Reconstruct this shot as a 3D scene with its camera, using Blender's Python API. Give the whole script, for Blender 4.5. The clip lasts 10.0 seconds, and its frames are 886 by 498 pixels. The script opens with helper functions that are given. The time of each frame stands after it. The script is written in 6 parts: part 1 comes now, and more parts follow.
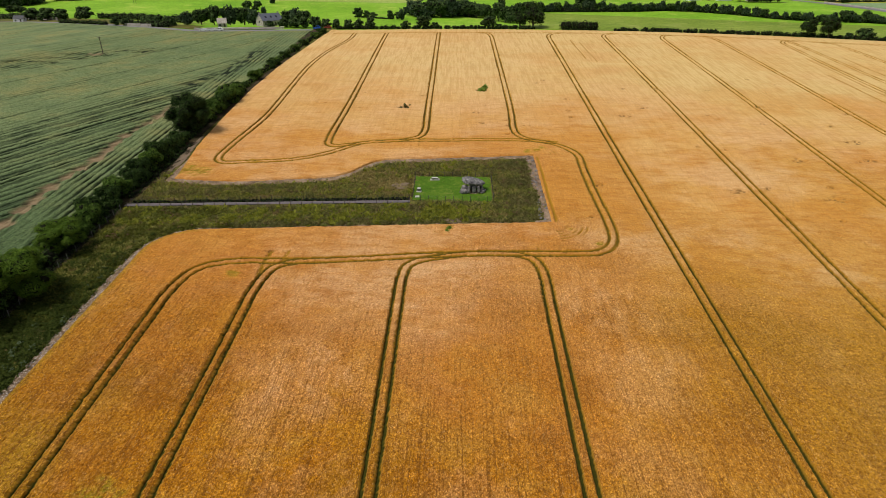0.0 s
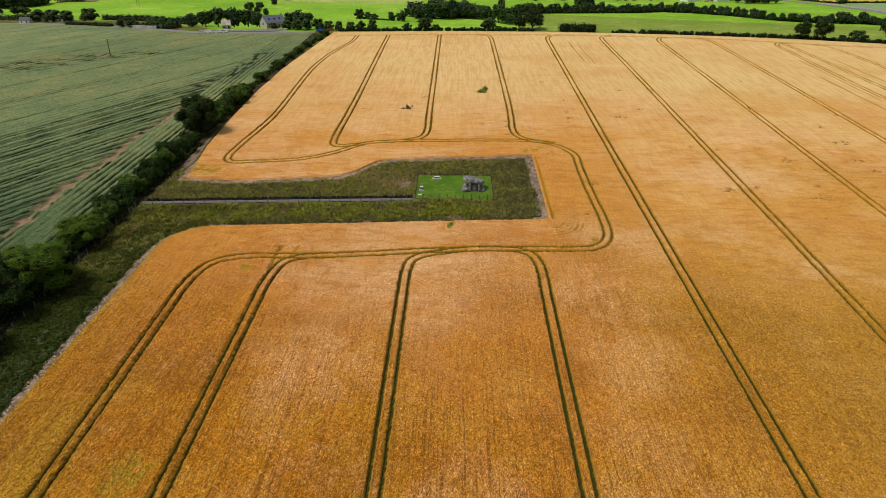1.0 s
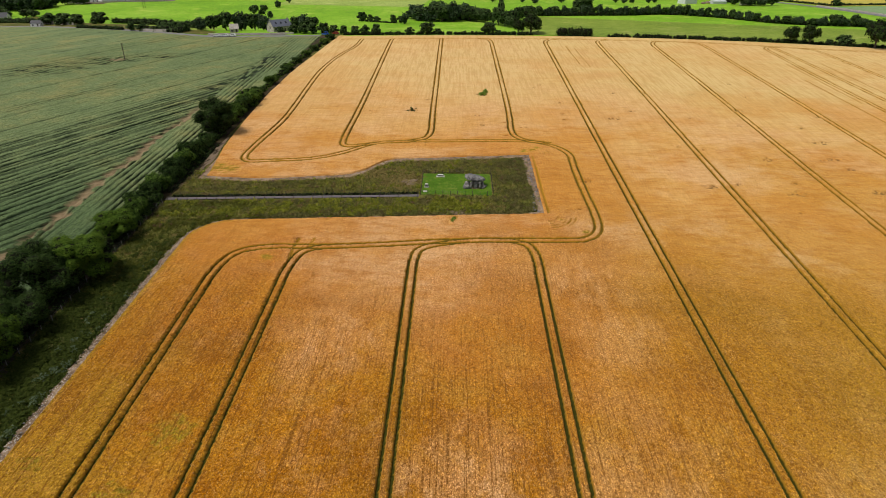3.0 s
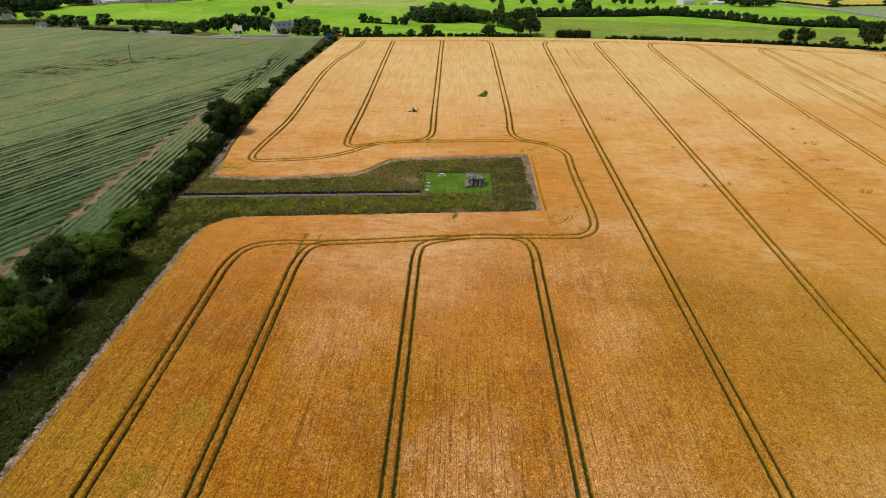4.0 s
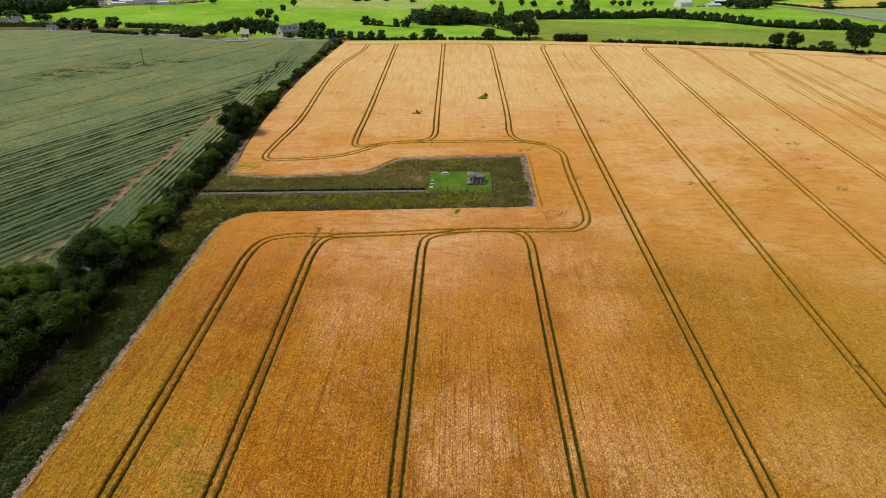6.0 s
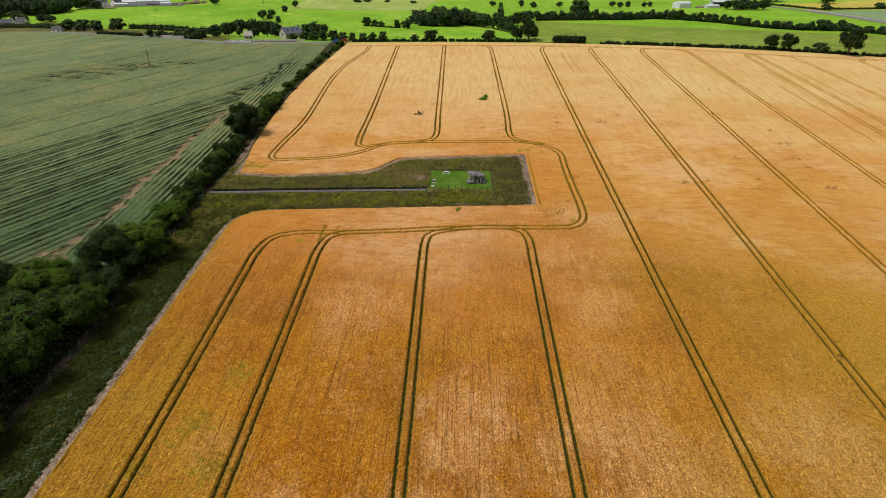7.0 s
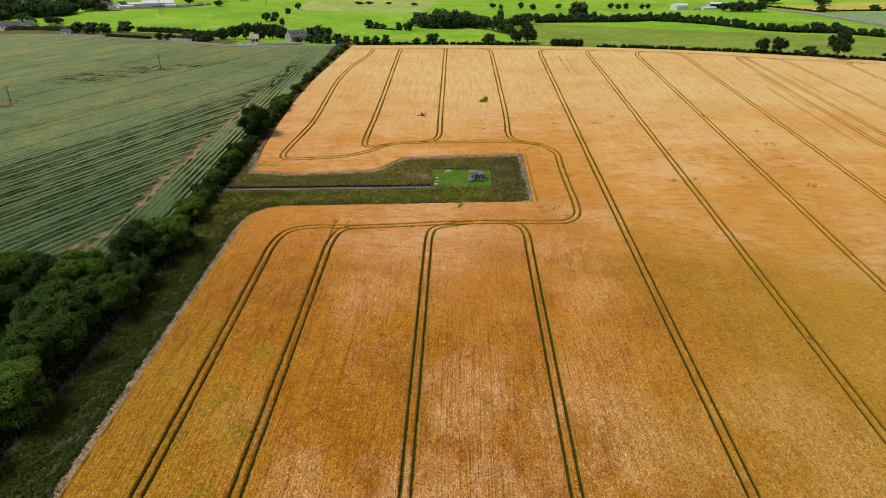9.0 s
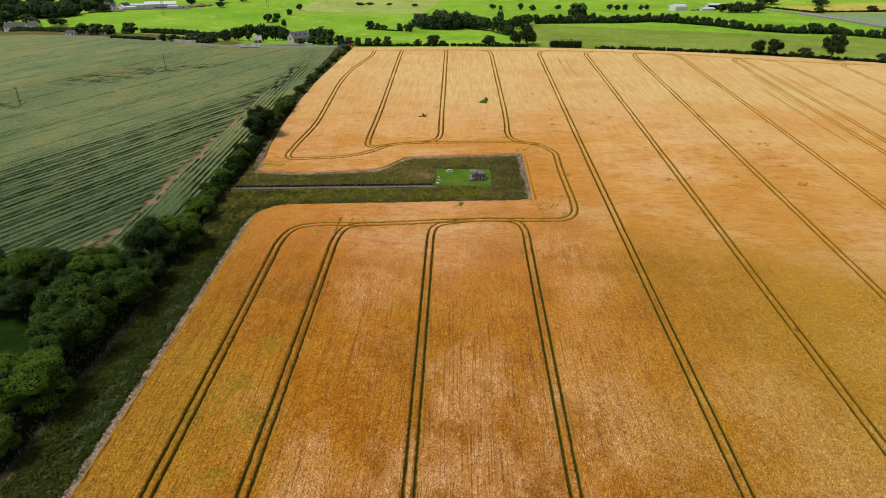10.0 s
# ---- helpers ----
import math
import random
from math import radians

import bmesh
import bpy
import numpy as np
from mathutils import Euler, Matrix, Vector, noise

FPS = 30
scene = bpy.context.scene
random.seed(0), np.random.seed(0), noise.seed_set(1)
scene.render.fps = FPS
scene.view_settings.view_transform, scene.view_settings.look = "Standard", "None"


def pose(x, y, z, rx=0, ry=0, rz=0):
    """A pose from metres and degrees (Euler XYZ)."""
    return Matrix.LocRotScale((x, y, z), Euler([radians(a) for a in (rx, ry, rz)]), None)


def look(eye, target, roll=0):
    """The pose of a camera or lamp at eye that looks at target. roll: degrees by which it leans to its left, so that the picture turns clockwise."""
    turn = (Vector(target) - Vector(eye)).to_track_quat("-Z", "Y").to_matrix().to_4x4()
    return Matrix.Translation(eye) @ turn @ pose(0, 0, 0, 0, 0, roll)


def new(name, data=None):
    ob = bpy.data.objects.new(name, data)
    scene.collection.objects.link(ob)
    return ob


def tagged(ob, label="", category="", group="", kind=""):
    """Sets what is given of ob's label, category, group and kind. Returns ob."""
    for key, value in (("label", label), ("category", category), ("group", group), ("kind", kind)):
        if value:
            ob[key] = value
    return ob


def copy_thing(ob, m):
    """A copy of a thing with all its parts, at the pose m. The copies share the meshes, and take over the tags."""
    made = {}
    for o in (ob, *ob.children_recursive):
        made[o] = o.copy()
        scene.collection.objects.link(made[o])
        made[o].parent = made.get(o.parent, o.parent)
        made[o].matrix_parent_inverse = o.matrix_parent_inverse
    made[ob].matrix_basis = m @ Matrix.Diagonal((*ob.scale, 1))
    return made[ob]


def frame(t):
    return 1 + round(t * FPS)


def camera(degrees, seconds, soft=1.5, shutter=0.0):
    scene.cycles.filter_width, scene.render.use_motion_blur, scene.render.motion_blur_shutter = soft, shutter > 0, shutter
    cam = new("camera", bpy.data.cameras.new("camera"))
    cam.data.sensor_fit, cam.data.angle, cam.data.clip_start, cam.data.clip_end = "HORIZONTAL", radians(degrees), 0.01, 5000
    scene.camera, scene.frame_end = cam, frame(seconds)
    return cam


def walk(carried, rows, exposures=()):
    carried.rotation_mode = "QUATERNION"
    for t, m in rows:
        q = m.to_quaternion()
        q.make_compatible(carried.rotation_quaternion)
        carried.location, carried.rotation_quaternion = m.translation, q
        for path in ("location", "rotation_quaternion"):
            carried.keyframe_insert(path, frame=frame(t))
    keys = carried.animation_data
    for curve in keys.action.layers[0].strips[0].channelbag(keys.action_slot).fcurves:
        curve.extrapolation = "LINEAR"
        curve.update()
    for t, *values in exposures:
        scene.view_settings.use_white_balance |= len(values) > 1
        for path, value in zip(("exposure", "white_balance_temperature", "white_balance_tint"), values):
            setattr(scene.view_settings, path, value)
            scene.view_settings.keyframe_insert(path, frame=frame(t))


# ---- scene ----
# The camera: a slow straight retreat, backwards and upwards, over a ripe wheat field.
cam = camera(73.0, 10.0, 0.75)
TILT, HEADING = 64.306, 1.395
PATH = [
    (0.0, 0.000, 0.000, 56.000), (1.0, -0.298, -5.409, 57.569), (2.0, -0.594, -10.787, 59.128),
    (3.0, -0.888, -16.134, 60.678), (4.0, -1.181, -21.448, 62.219), (5.0, -1.472, -26.731, 63.751),
    (6.0, -1.761, -31.983, 65.274), (7.0, -2.049, -37.202, 66.787), (8.0, -2.334, -42.391, 68.292),
    (9.0, -2.618, -47.547, 69.787), (10.0, -2.901, -52.672, 71.273)]
EXPOSURE, KELVIN, TINT = -0.13, 6650, 10
walk(cam, [(t, pose(x, y, z, TILT, 0, HEADING)) for t, x, y, z in PATH], [(0.0, EXPOSURE, KELVIN, TINT), (10.0, EXPOSURE, KELVIN, TINT)])

# ---- light: a bright, thinly clouded summer sky with a soft high sun ----
SUN_EL, SUN_AZ = 62.0, -112.0      # azimuth from +Y, clockwise
world = bpy.data.worlds.new("world")
scene.world = world
world.use_nodes = True
wn = world.node_tree.nodes
sky = wn.new("ShaderNodeTexSky")
sky.sky_type, sky.sun_disc = "NISHITA", False
sky.sun_elevation, sky.sun_rotation = radians(SUN_EL), radians(SUN_AZ)
sky.air_density, sky.dust_density, sky.ozone_density = 1.0, 3.0, 1.0
wn["Background"].inputs["Strength"].default_value = 0.11
veil = wn.new("ShaderNodeHueSaturation")          # thin white cloud takes most of the blue out of the sky
veil.inputs["Saturation"].default_value = 0.35
world.node_tree.links.new(sky.outputs["Color"], veil.inputs["Color"])
world.node_tree.links.new(veil.outputs["Color"], wn["Background"].inputs["Color"])
sun = new("sun", bpy.data.lights.new("sun", "SUN"))
sun.data.energy, sun.data.angle, sun.data.color = 3.2, radians(16.0), (1.0, 0.95, 0.87)
az, el = radians(SUN_AZ), radians(SUN_EL)
sun.matrix_basis = look((300 * math.sin(az) * math.cos(el), 300 * math.cos(az) * math.cos(el), 300 * math.sin(el)), (0, 0, 0))

# ---- the lie of the land ----
LAND = (-3.412, -0.01992, 0.08822, -1.5e-05, 0.0001169, -2.58e-05, -7.2e-08)


def smooth(a, b, x):
    t = np.clip((x - a) / (b - a), 0, 1)
    return t * t * (3 - 2 * t)


def edge(x):
    """The far side of the two crop fields: y for each x."""
    return np.where(x > -64, 335 - 0.1 * x - 0.00045 * x * x, 341 + 0.1 * (-64 - x) + 0.5 * np.maximum(0, -144 - x))


def ground(x, y):
    """Height of the bare ground: one hillside that rises away, with a valley behind its far edge."""
    x, y = np.asarray(x, float), np.asarray(y, float)
    e = edge(np.clip(x, -460, 320))
    u, v = np.clip(x, -460, 320), np.clip(np.minimum(y, e + 25), -160, 600)
    a, b, c, d, f, g, h = LAND
    hill = a + b * u + c * v + d * u * u + f * u * v + g * v * v + h * u * u * v
    valley = 10.0 - 0.012 * np.clip(x + 80, -300, 500) + 0.035 * np.clip(y - 560, 0, 900)
    w = smooth(0, 170, y - e)
    return (1 - w) * hill + w * valley


def gz(x, y):
    return float(ground(x, y))


# ---- building helpers ----
def mesh_of(name, verts, faces, mat, flat=True, **fields):
    """A mesh from arrays: verts (n,3), faces (m,k); fields are one float per vertex."""
    verts, faces = np.asarray(verts, np.float32), np.asarray(faces, np.int32)
    me = bpy.data.meshes.new(name)
    k = faces.shape[1]
    me.vertices.add(len(verts))
    me.vertices.foreach_set("co", verts.ravel())
    me.loops.add(faces.size)
    me.loops.foreach_set("vertex_index", faces.ravel())
    me.polygons.add(len(faces))
    me.polygons.foreach_set("loop_start", np.arange(0, faces.size, k, dtype=np.int32))
    me.polygons.foreach_set("use_smooth", np.full(len(faces), not flat))
    for key, values in fields.items():
        me.attributes.new(key, "FLOAT", "POINT").data.foreach_set("value", np.asarray(values, np.float32))
    me.update(calc_edges=True)
    me.materials.append(mat)
    return me


def child(name, me, parent, m=None, label=""):
    """A mesh as a part under its thing."""
    ob = new(name, me)
    ob.parent = parent
    if m is not None:
        ob.matrix_basis = m
    return tagged(ob, label) if label else ob


def part(name, bm, mat, parent, label="", smoothed=False, m=None):
    """A bmesh as ONE mesh object under a thing or a part."""
    me = bpy.data.meshes.new(name)
    for f in bm.faces:
        f.smooth = smoothed
    bm.to_mesh(me)
    bm.free()
    me.materials.append(mat)
    return child(name, me, parent, m, label)


def thing(name, x, y, z=None, turn=0.0, size=1.0, label="", category="", group="", kind=""):
    ob = new(name)
    ob.empty_display_size = 0.3
    ob.matrix_basis = pose(x, y, gz(x, y) if z is None else z, 0, 0, turn)
    ob.scale = (size, size, size) if isinstance(size, (int, float)) else size
    return tagged(ob, label, category, group, kind)


def box(bm, x0, y0, z0, x1, y1, z1, bevel=0.0):
    made = bmesh.ops.create_cube(bm, size=1.0)["verts"]
    bmesh.ops.scale(bm, vec=(x1 - x0, y1 - y0, z1 - z0), verts=made)
    bmesh.ops.translate(bm, vec=((x0 + x1) / 2, (y0 + y1) / 2, (z0 + z1) / 2), verts=made)
    if bevel:
        edges = {e for v in made for e in v.link_edges}
        bmesh.ops.bevel(bm, geom=list(edges), offset=bevel, segments=2, affect="EDGES")
    return bm


def prism(bm, outline, y0, y1):
    """An (x, z) outline pushed from y0 to y1."""
    a = [bm.verts.new((x, y0, z)) for x, z in outline]
    b = [bm.verts.new((x, y1, z)) for x, z in outline]
    bm.faces.new(a)
    bm.faces.new(b[::-1])
    n = len(a)
    for i in range(n):
        bm.faces.new((a[i], b[i], b[(i + 1) % n], a[(i + 1) % n]))
    bmesh.ops.recalc_face_normals(bm, faces=bm.faces)
    return bm


def grid(xs, ys):
    """Vertices' x and y (ny*nx) and quads of a grid."""
    gx, gy = np.meshgrid(xs, ys)
    i = np.arange(len(ys) * len(xs)).reshape(len(ys), len(xs))
    quads = np.stack([i[:-1, :-1], i[:-1, 1:], i[1:, 1:], i[1:, :-1]], -1).reshape(-1, 4)
    return gx.ravel(), gy.ravel(), quads


def trimmed(verts, quads, keep, *fields):
    """Only the quads named by keep, and only the vertices that they use."""
    quads = quads[keep]
    used = np.zeros(len(verts), bool)
    used[quads.ravel()] = True
    index = np.cumsum(used) - 1
    return (verts[used], index[quads], *[f[used] for f in fields])


def lumps(x, y, size, seed):
    """Smooth random field of about -1..1 with bumps of that size, from a few plane waves."""
    r = np.random.RandomState(seed)
    out = np.zeros_like(x)
    for k in range(7):
        a, ph, s = r.uniform(0, math.tau), r.uniform(0, math.tau), size * r.uniform(0.6, 1.7)
        out += np.sin((x * math.cos(a) + y * math.sin(a)) * math.tau / s + ph)
    return out / 3.2


# ---- materials ----
class Nodes:
    """A small shorthand for a node material."""

    def __init__(self, name, rough=0.8, spec=0.3):
        self.mat = bpy.data.materials.new(name)
        self.mat.use_nodes = True
        self.tree = self.mat.node_tree
        self.bsdf = self.tree.nodes["Principled BSDF"]
        self.bsdf.inputs["Roughness"].default_value = rough
        self.bsdf.inputs["Specular IOR Level"].default_value = spec
        self.where = self.add("ShaderNodeTexCoord").outputs["Object"]

    def add(self, kind, **inputs):
        node = self.tree.nodes.new(kind)
        for key, value in inputs.items():
            self.put(node.inputs[key.replace("_", " ")], value)
        return node

    def put(self, socket, value):
        if isinstance(value, bpy.types.NodeSocket):
            self.tree.links.new(value, socket)
        else:
            socket.default_value = (*value, 1.0) if isinstance(value, tuple) and len(value) == 3 and socket.type == "RGBA" else value

    def stretched(self, sx, sy, sz, turn=0.0):
        node = self.add("ShaderNodeMapping", Vector=self.where)
        node.inputs["Scale"].default_value = (sx, sy, sz)
        node.inputs["Rotation"].default_value = (0, 0, radians(turn))
        return node.outputs["Vector"]

    def noise(self, scale, detail=3.0, rough=0.55, vector=None):
        return self.add("ShaderNodeTexNoise", Vector=vector or self.where, Scale=scale, Detail=detail, Roughness=rough).outputs["Fac"]

    def voronoi(self, scale, vector=None, out="Distance"):
        return self.add("ShaderNodeTexVoronoi", Vector=vector or self.where, Scale=scale).outputs[out]

    def ramp(self, value, *stops):
        node = self.add("ShaderNodeValToRGB", Fac=value)
        node.color_ramp.elements[0].position, node.color_ramp.elements[1].position = stops[0][0], stops[-1][0]
        for at, colour in stops[1:-1]:
            node.color_ramp.elements.new(at)
        for element, (at, colour) in zip(node.color_ramp.elements, stops):
            element.color = (colour, colour, colour, 1) if isinstance(colour, (int, float)) else (*colour, 1)
        return node.outputs["Color"]

    def mix(self, fac, a, b, blend="MIX"):
        node = self.tree.nodes.new("ShaderNodeMix")
        node.data_type, node.blend_type = "RGBA", blend
        self.put(node.inputs[0], fac)
        self.put(node.inputs[6], a)
        self.put(node.inputs[7], b)
        return node.outputs[2]

    def maths(self, op, a, b=0.0):
        node = self.tree.nodes.new("ShaderNodeMath")
        node.operation = op
        self.put(node.inputs[0], a)
        self.put(node.inputs[1], b)
        return node.outputs[0]

    def field(self, name):
        node = self.add("ShaderNodeAttribute")
        node.attribute_name = name
        return node.outputs["Fac"]

    def done(self, colour, bump=None, strength=0.5, distance=0.1):
        self.put(self.bsdf.inputs["Base Color"], colour)
        if bump is not None:
            node = self.add("ShaderNodeBump", Height=bump, Strength=strength, Distance=distance)
            self.tree.links.new(node.outputs["Normal"], self.bsdf.inputs["Normal"])
        return self.mat


def make_wheat():
    n = Nodes("ripe_wheat", 0.85, 0.03)
    ripe = n.field("ripe")
    near = n.ramp(ripe, (0.03, 1.0), (0.16, 0.52), (0.50, 0.28), (1.0, 0.14))
    broad = n.noise(0.022, 4.0, 0.6)
    mid = n.noise(0.11, 5.0, 0.65)
    drift = n.maths("ADD", n.maths("MULTIPLY", broad, 0.55), n.maths("MULTIPLY", mid, 0.45))
    base = n.ramp(drift, (0.42, (0.262, 0.091, 0.002)), (0.48, (0.340, 0.124, 0.003)), (0.54, (0.388, 0.157, 0.006)), (0.60, (0.420, 0.203, 0.022)))
    olive = n.ramp(n.noise(0.031, 5.0, 0.65, n.stretched(1.0, 0.7, 1.0, 40)), (0.55, 0.0), (0.68, 0.45))
    base = n.mix(olive, base, (0.385, 0.205, 0.016))
    blotch = n.ramp(n.maths("ADD", n.noise(0.06, 8.0, 0.76), n.maths("MULTIPLY", n.field("bleach"), 0.19)), (0.53, 0.0), (0.70, 0.68))          # bleached, pinkish stretches
    base = n.mix(blotch, base, (0.565, 0.292, 0.112))
    streaks = n.ramp(n.noise(0.30, 6.0, 0.72, n.stretched(1.0, 0.6, 1.0, 35)), (0.47, 0.0), (0.60, 0.75))
    base = n.mix(n.maths("MULTIPLY", streaks, n.ramp(n.field("bleach"), (0.15, 0.0), (0.7, 1.0))), base, (0.60, 0.345, 0.150))
    east = n.add("ShaderNodeSeparateXYZ", Vector=n.where).outputs[0]
    east = n.ramp(n.maths("MULTIPLY", n.maths("ADD", east, n.maths("MULTIPLY", n.noise(0.03, 3.0), 60.0)), 0.006), (0.25, 0.0), (0.66, 1.0))
    base = n.mix(n.maths("MULTIPLY", east, 0.72), base, (0.380, 0.214, 0.018))
    # The pale sheen of a grazing view is put into the colour.
    straw = n.ramp(ripe, (0.06, (0.60, 0.238, 0.060)), (0.45, (0.600, 0.340, 0.118)), (0.90, (0.590, 0.418, 0.190)))
    base = n.mix(n.ramp(ripe, (0.0, 0.0), (0.12, 0.45), (0.50, 0.80), (1.0, 0.92)), base, straw)
    middle = n.ramp(ripe, (0.04, 0.0), (0.16, 1.0), (0.50, 0.9), (0.85, 0.35))
    pale = n.ramp(n.noise(0.030, 7.0, 0.68, n.stretched(0.8, 1.1, 1.0, 20)), (0.47, 0.0), (0.60, 0.85))
    base = n.mix(n.maths("MULTIPLY", pale, middle), base, (0.60, 0.365, 0.180))
    tawny = n.ramp(n.noise(0.036, 6.0, 0.66, n.stretched(0.7, 1.2, 1.0, -15)), (0.47, 0.0), (0.60, 0.8))
    base = n.mix(n.maths("MULTIPLY", tawny, middle), base, (0.485, 0.215, 0.036))
    base = n.mix(n.maths("MULTIPLY", east, n.ramp(ripe, (0.10, 1.0), (0.45, 0.15))), base, (0.93, 1.03, 0.86), "MULTIPLY")
    weedy = n.field("weedy")
    base = n.mix(n.ramp(weedy, (0.0, 0.0), (0.45, 0.75)), base, n.mix(n.noise(2.2, 3.0, 0.7), (0.24, 0.140, 0.006), (0.42, 0.25, 0.018)))
    base = n.mix(n.ramp(weedy, (0.44, 0.0), (0.85, 0.9)), base, n.mix(n.noise(1.6, 3.0), (0.125, 0.118, 0.006), (0.265, 0.205, 0.012)))
    clump = n.noise(1.7, 4.0, 0.75, n.stretched(1.0, 0.75, 1.0))
    base = n.mix(n.maths("MULTIPLY", n.ramp(clump, (0.34, 0.62), (0.50, 0.0)), near), base, (0.215, 0.083, 0.009))
    base = n.mix(n.maths("MULTIPLY", n.ramp(clump, (0.53, 0.0), (0.66, 0.6)), near), base, (0.54, 0.265, 0.050))
    tuft = n.noise(3.1, 3.0, 0.65, n.stretched(1.0, 0.8, 1.0, 30))
    base = n.mix(n.maths("MULTIPLY", n.ramp(tuft, (0.36, 0.55), (0.48, 0.0)), near), base, (0.48, 0.42, 0.34), "MULTIPLY")
    base = n.mix(n.maths("MULTIPLY", n.ramp(tuft, (0.53, 0.0), (0.64, 0.6)), near), base, (1.35, 1.42, 1.6), "MULTIPLY")
    dots = n.voronoi(6.6, n.stretched(1.0, 0.6, 1.0, 14))
    flecks = n.noise(5.6, 3.0, 0.65, n.stretched(1.0, 0.7, 1.0, -20))
    pit = n.maths("MULTIPLY", n.ramp(dots, (0.32, 0.0), (0.64, 1.0)), n.ramp(n.noise(2.6, 3.0, 0.7), (0.40, 0.3), (0.62, 1.0)))
    base = n.mix(n.maths("MULTIPLY", pit, n.maths("MULTIPLY", near, 0.8)), base, (0.30, 0.22, 0.12), "MULTIPLY")
    base = n.mix(n.maths("MULTIPLY", n.ramp(flecks, (0.51, 0.0), (0.62, 0.9)), near), base, (1.75, 1.92, 2.2), "MULTIPLY")
    rows = n.noise(1.0, 2.0, 0.5, n.stretched(4.6, 0.012, 1.0))
    beads = n.ramp(n.noise(2.2, 3.0, 0.7), (0.40, 0.0), (0.54, 1.0))
    drill = n.mix(east, n.ramp(rows, (0.545, 0.0), (0.62, 0.9)), (0.0, 0.0, 0.0))
    drill = n.maths("MULTIPLY", drill, n.ramp(ripe, (0.03, 1.0), (0.14, 0.3)))
    base = n.mix(n.maths("MULTIPLY", n.maths("MULTIPLY", drill, near), beads), base, (0.150, 0.055, 0.006))
    far_rows = n.ramp(n.noise(1.0, 3.0, 0.6, n.stretched(1.2, 0.015, 1.0)), (0.40, 0.9), (0.56, 0.0))
    base = n.mix(n.maths("MULTIPLY", far_rows, ripe), base, (0.84, 0.78, 0.68), "MULTIPLY")
    mottle = n.ramp(n.noise(0.42, 5.0, 0.72, n.stretched(0.5, 1.5, 1.0)), (0.36, 0.95), (0.54, 0.0))
    base = n.mix(n.maths("MULTIPLY", mottle, middle), base, (0.80, 0.68, 0.52), "MULTIPLY")
    base = n.mix(n.maths("MULTIPLY", n.field("lodged"), 0.8), base, (0.085, 0.040, 0.012))
    lush = n.mix(n.noise(2.5, 3.0), (0.017, 0.022, 0.003), (0.056, 0.054, 0.008))
    lush = n.mix(n.maths("MULTIPLY", east, 0.6), lush, (0.060, 0.044, 0.007))
    lush = n.mix(n.maths("MULTIPLY", ripe, 0.9), lush, (0.125, 0.078, 0.015))
    track = n.field("track")
    base = n.mix(n.ramp(track, (0.05, 0.0), (0.40, 1.0)), base, n.mix(n.noise(0.9, 3.0), (0.22, 0.128, 0.011), (0.33, 0.150, 0.012)))
    base = n.mix(n.ramp(track, (0.45, 0.0), (0.85, 1.0)), base, lush)
    n.put(n.bsdf.inputs["Sheen Weight"], n.maths("MULTIPLY", n.maths("SUBTRACT", 1.0, track), 0.20))
    n.bsdf.inputs["Sheen Roughness"].default_value = 0.5
    n.bsdf.inputs["Sheen Tint"].default_value = (1.0, 0.74, 0.36, 1)
    return n.done(base, n.noise(5.0, 4.0, 0.75), n.maths("SUBTRACT", 0.85, n.maths("MULTIPLY", ripe, 0.6)), 0.16)


def make_green_crop():
    n = Nodes("green_crop", 0.8, 0.1)
    broad = n.noise(0.018, 4.0, 0.6)
    mid = n.noise(0.09, 4.0, 0.6)
    drift = n.maths("ADD", n.maths("MULTIPLY", broad, 0.6), n.maths("MULTIPLY", mid, 0.4))
    base = n.ramp(drift, (0.36, (0.120, 0.168, 0.076)), (0.50, (0.168, 0.214, 0.092)), (0.68, (0.268, 0.248, 0.094)))
    fine = n.noise(1.7, 4.0, 0.7)
    base = n.mix(n.ramp(fine, (0.35, 0.5), (0.52, 0.0)), base, (0.040, 0.064, 0.024))
    base = n.mix(n.ramp(fine, (0.55, 0.0), (0.72, 0.35)), base, (0.20, 0.24, 0.10))
    # Shade seen down inside the near crop is put into its colour.
    base = n.mix(n.maths("MULTIPLY", n.field("young"), 0.85), base, n.mix(fine, (0.028, 0.056, 0.020), (0.098, 0.150, 0.062)))
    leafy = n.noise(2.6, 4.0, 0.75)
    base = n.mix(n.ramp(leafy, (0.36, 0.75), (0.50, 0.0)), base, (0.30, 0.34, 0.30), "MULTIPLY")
    base = n.mix(n.ramp(leafy, (0.54, 0.0), (0.68, 0.6)), base, (1.5, 1.5, 1.5), "MULTIPLY")
    # The shade down between the rows is put into the furrows' colour.
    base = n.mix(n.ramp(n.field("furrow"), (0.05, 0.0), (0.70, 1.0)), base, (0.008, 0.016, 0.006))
    base = n.mix(n.field("bare"), base, n.mix(n.noise(1.2, 4.0), (0.15, 0.105, 0.055), (0.28, 0.205, 0.125)))
    return n.done(base, n.noise(3.0, 3.0, 0.7), 0.8, 0.3)


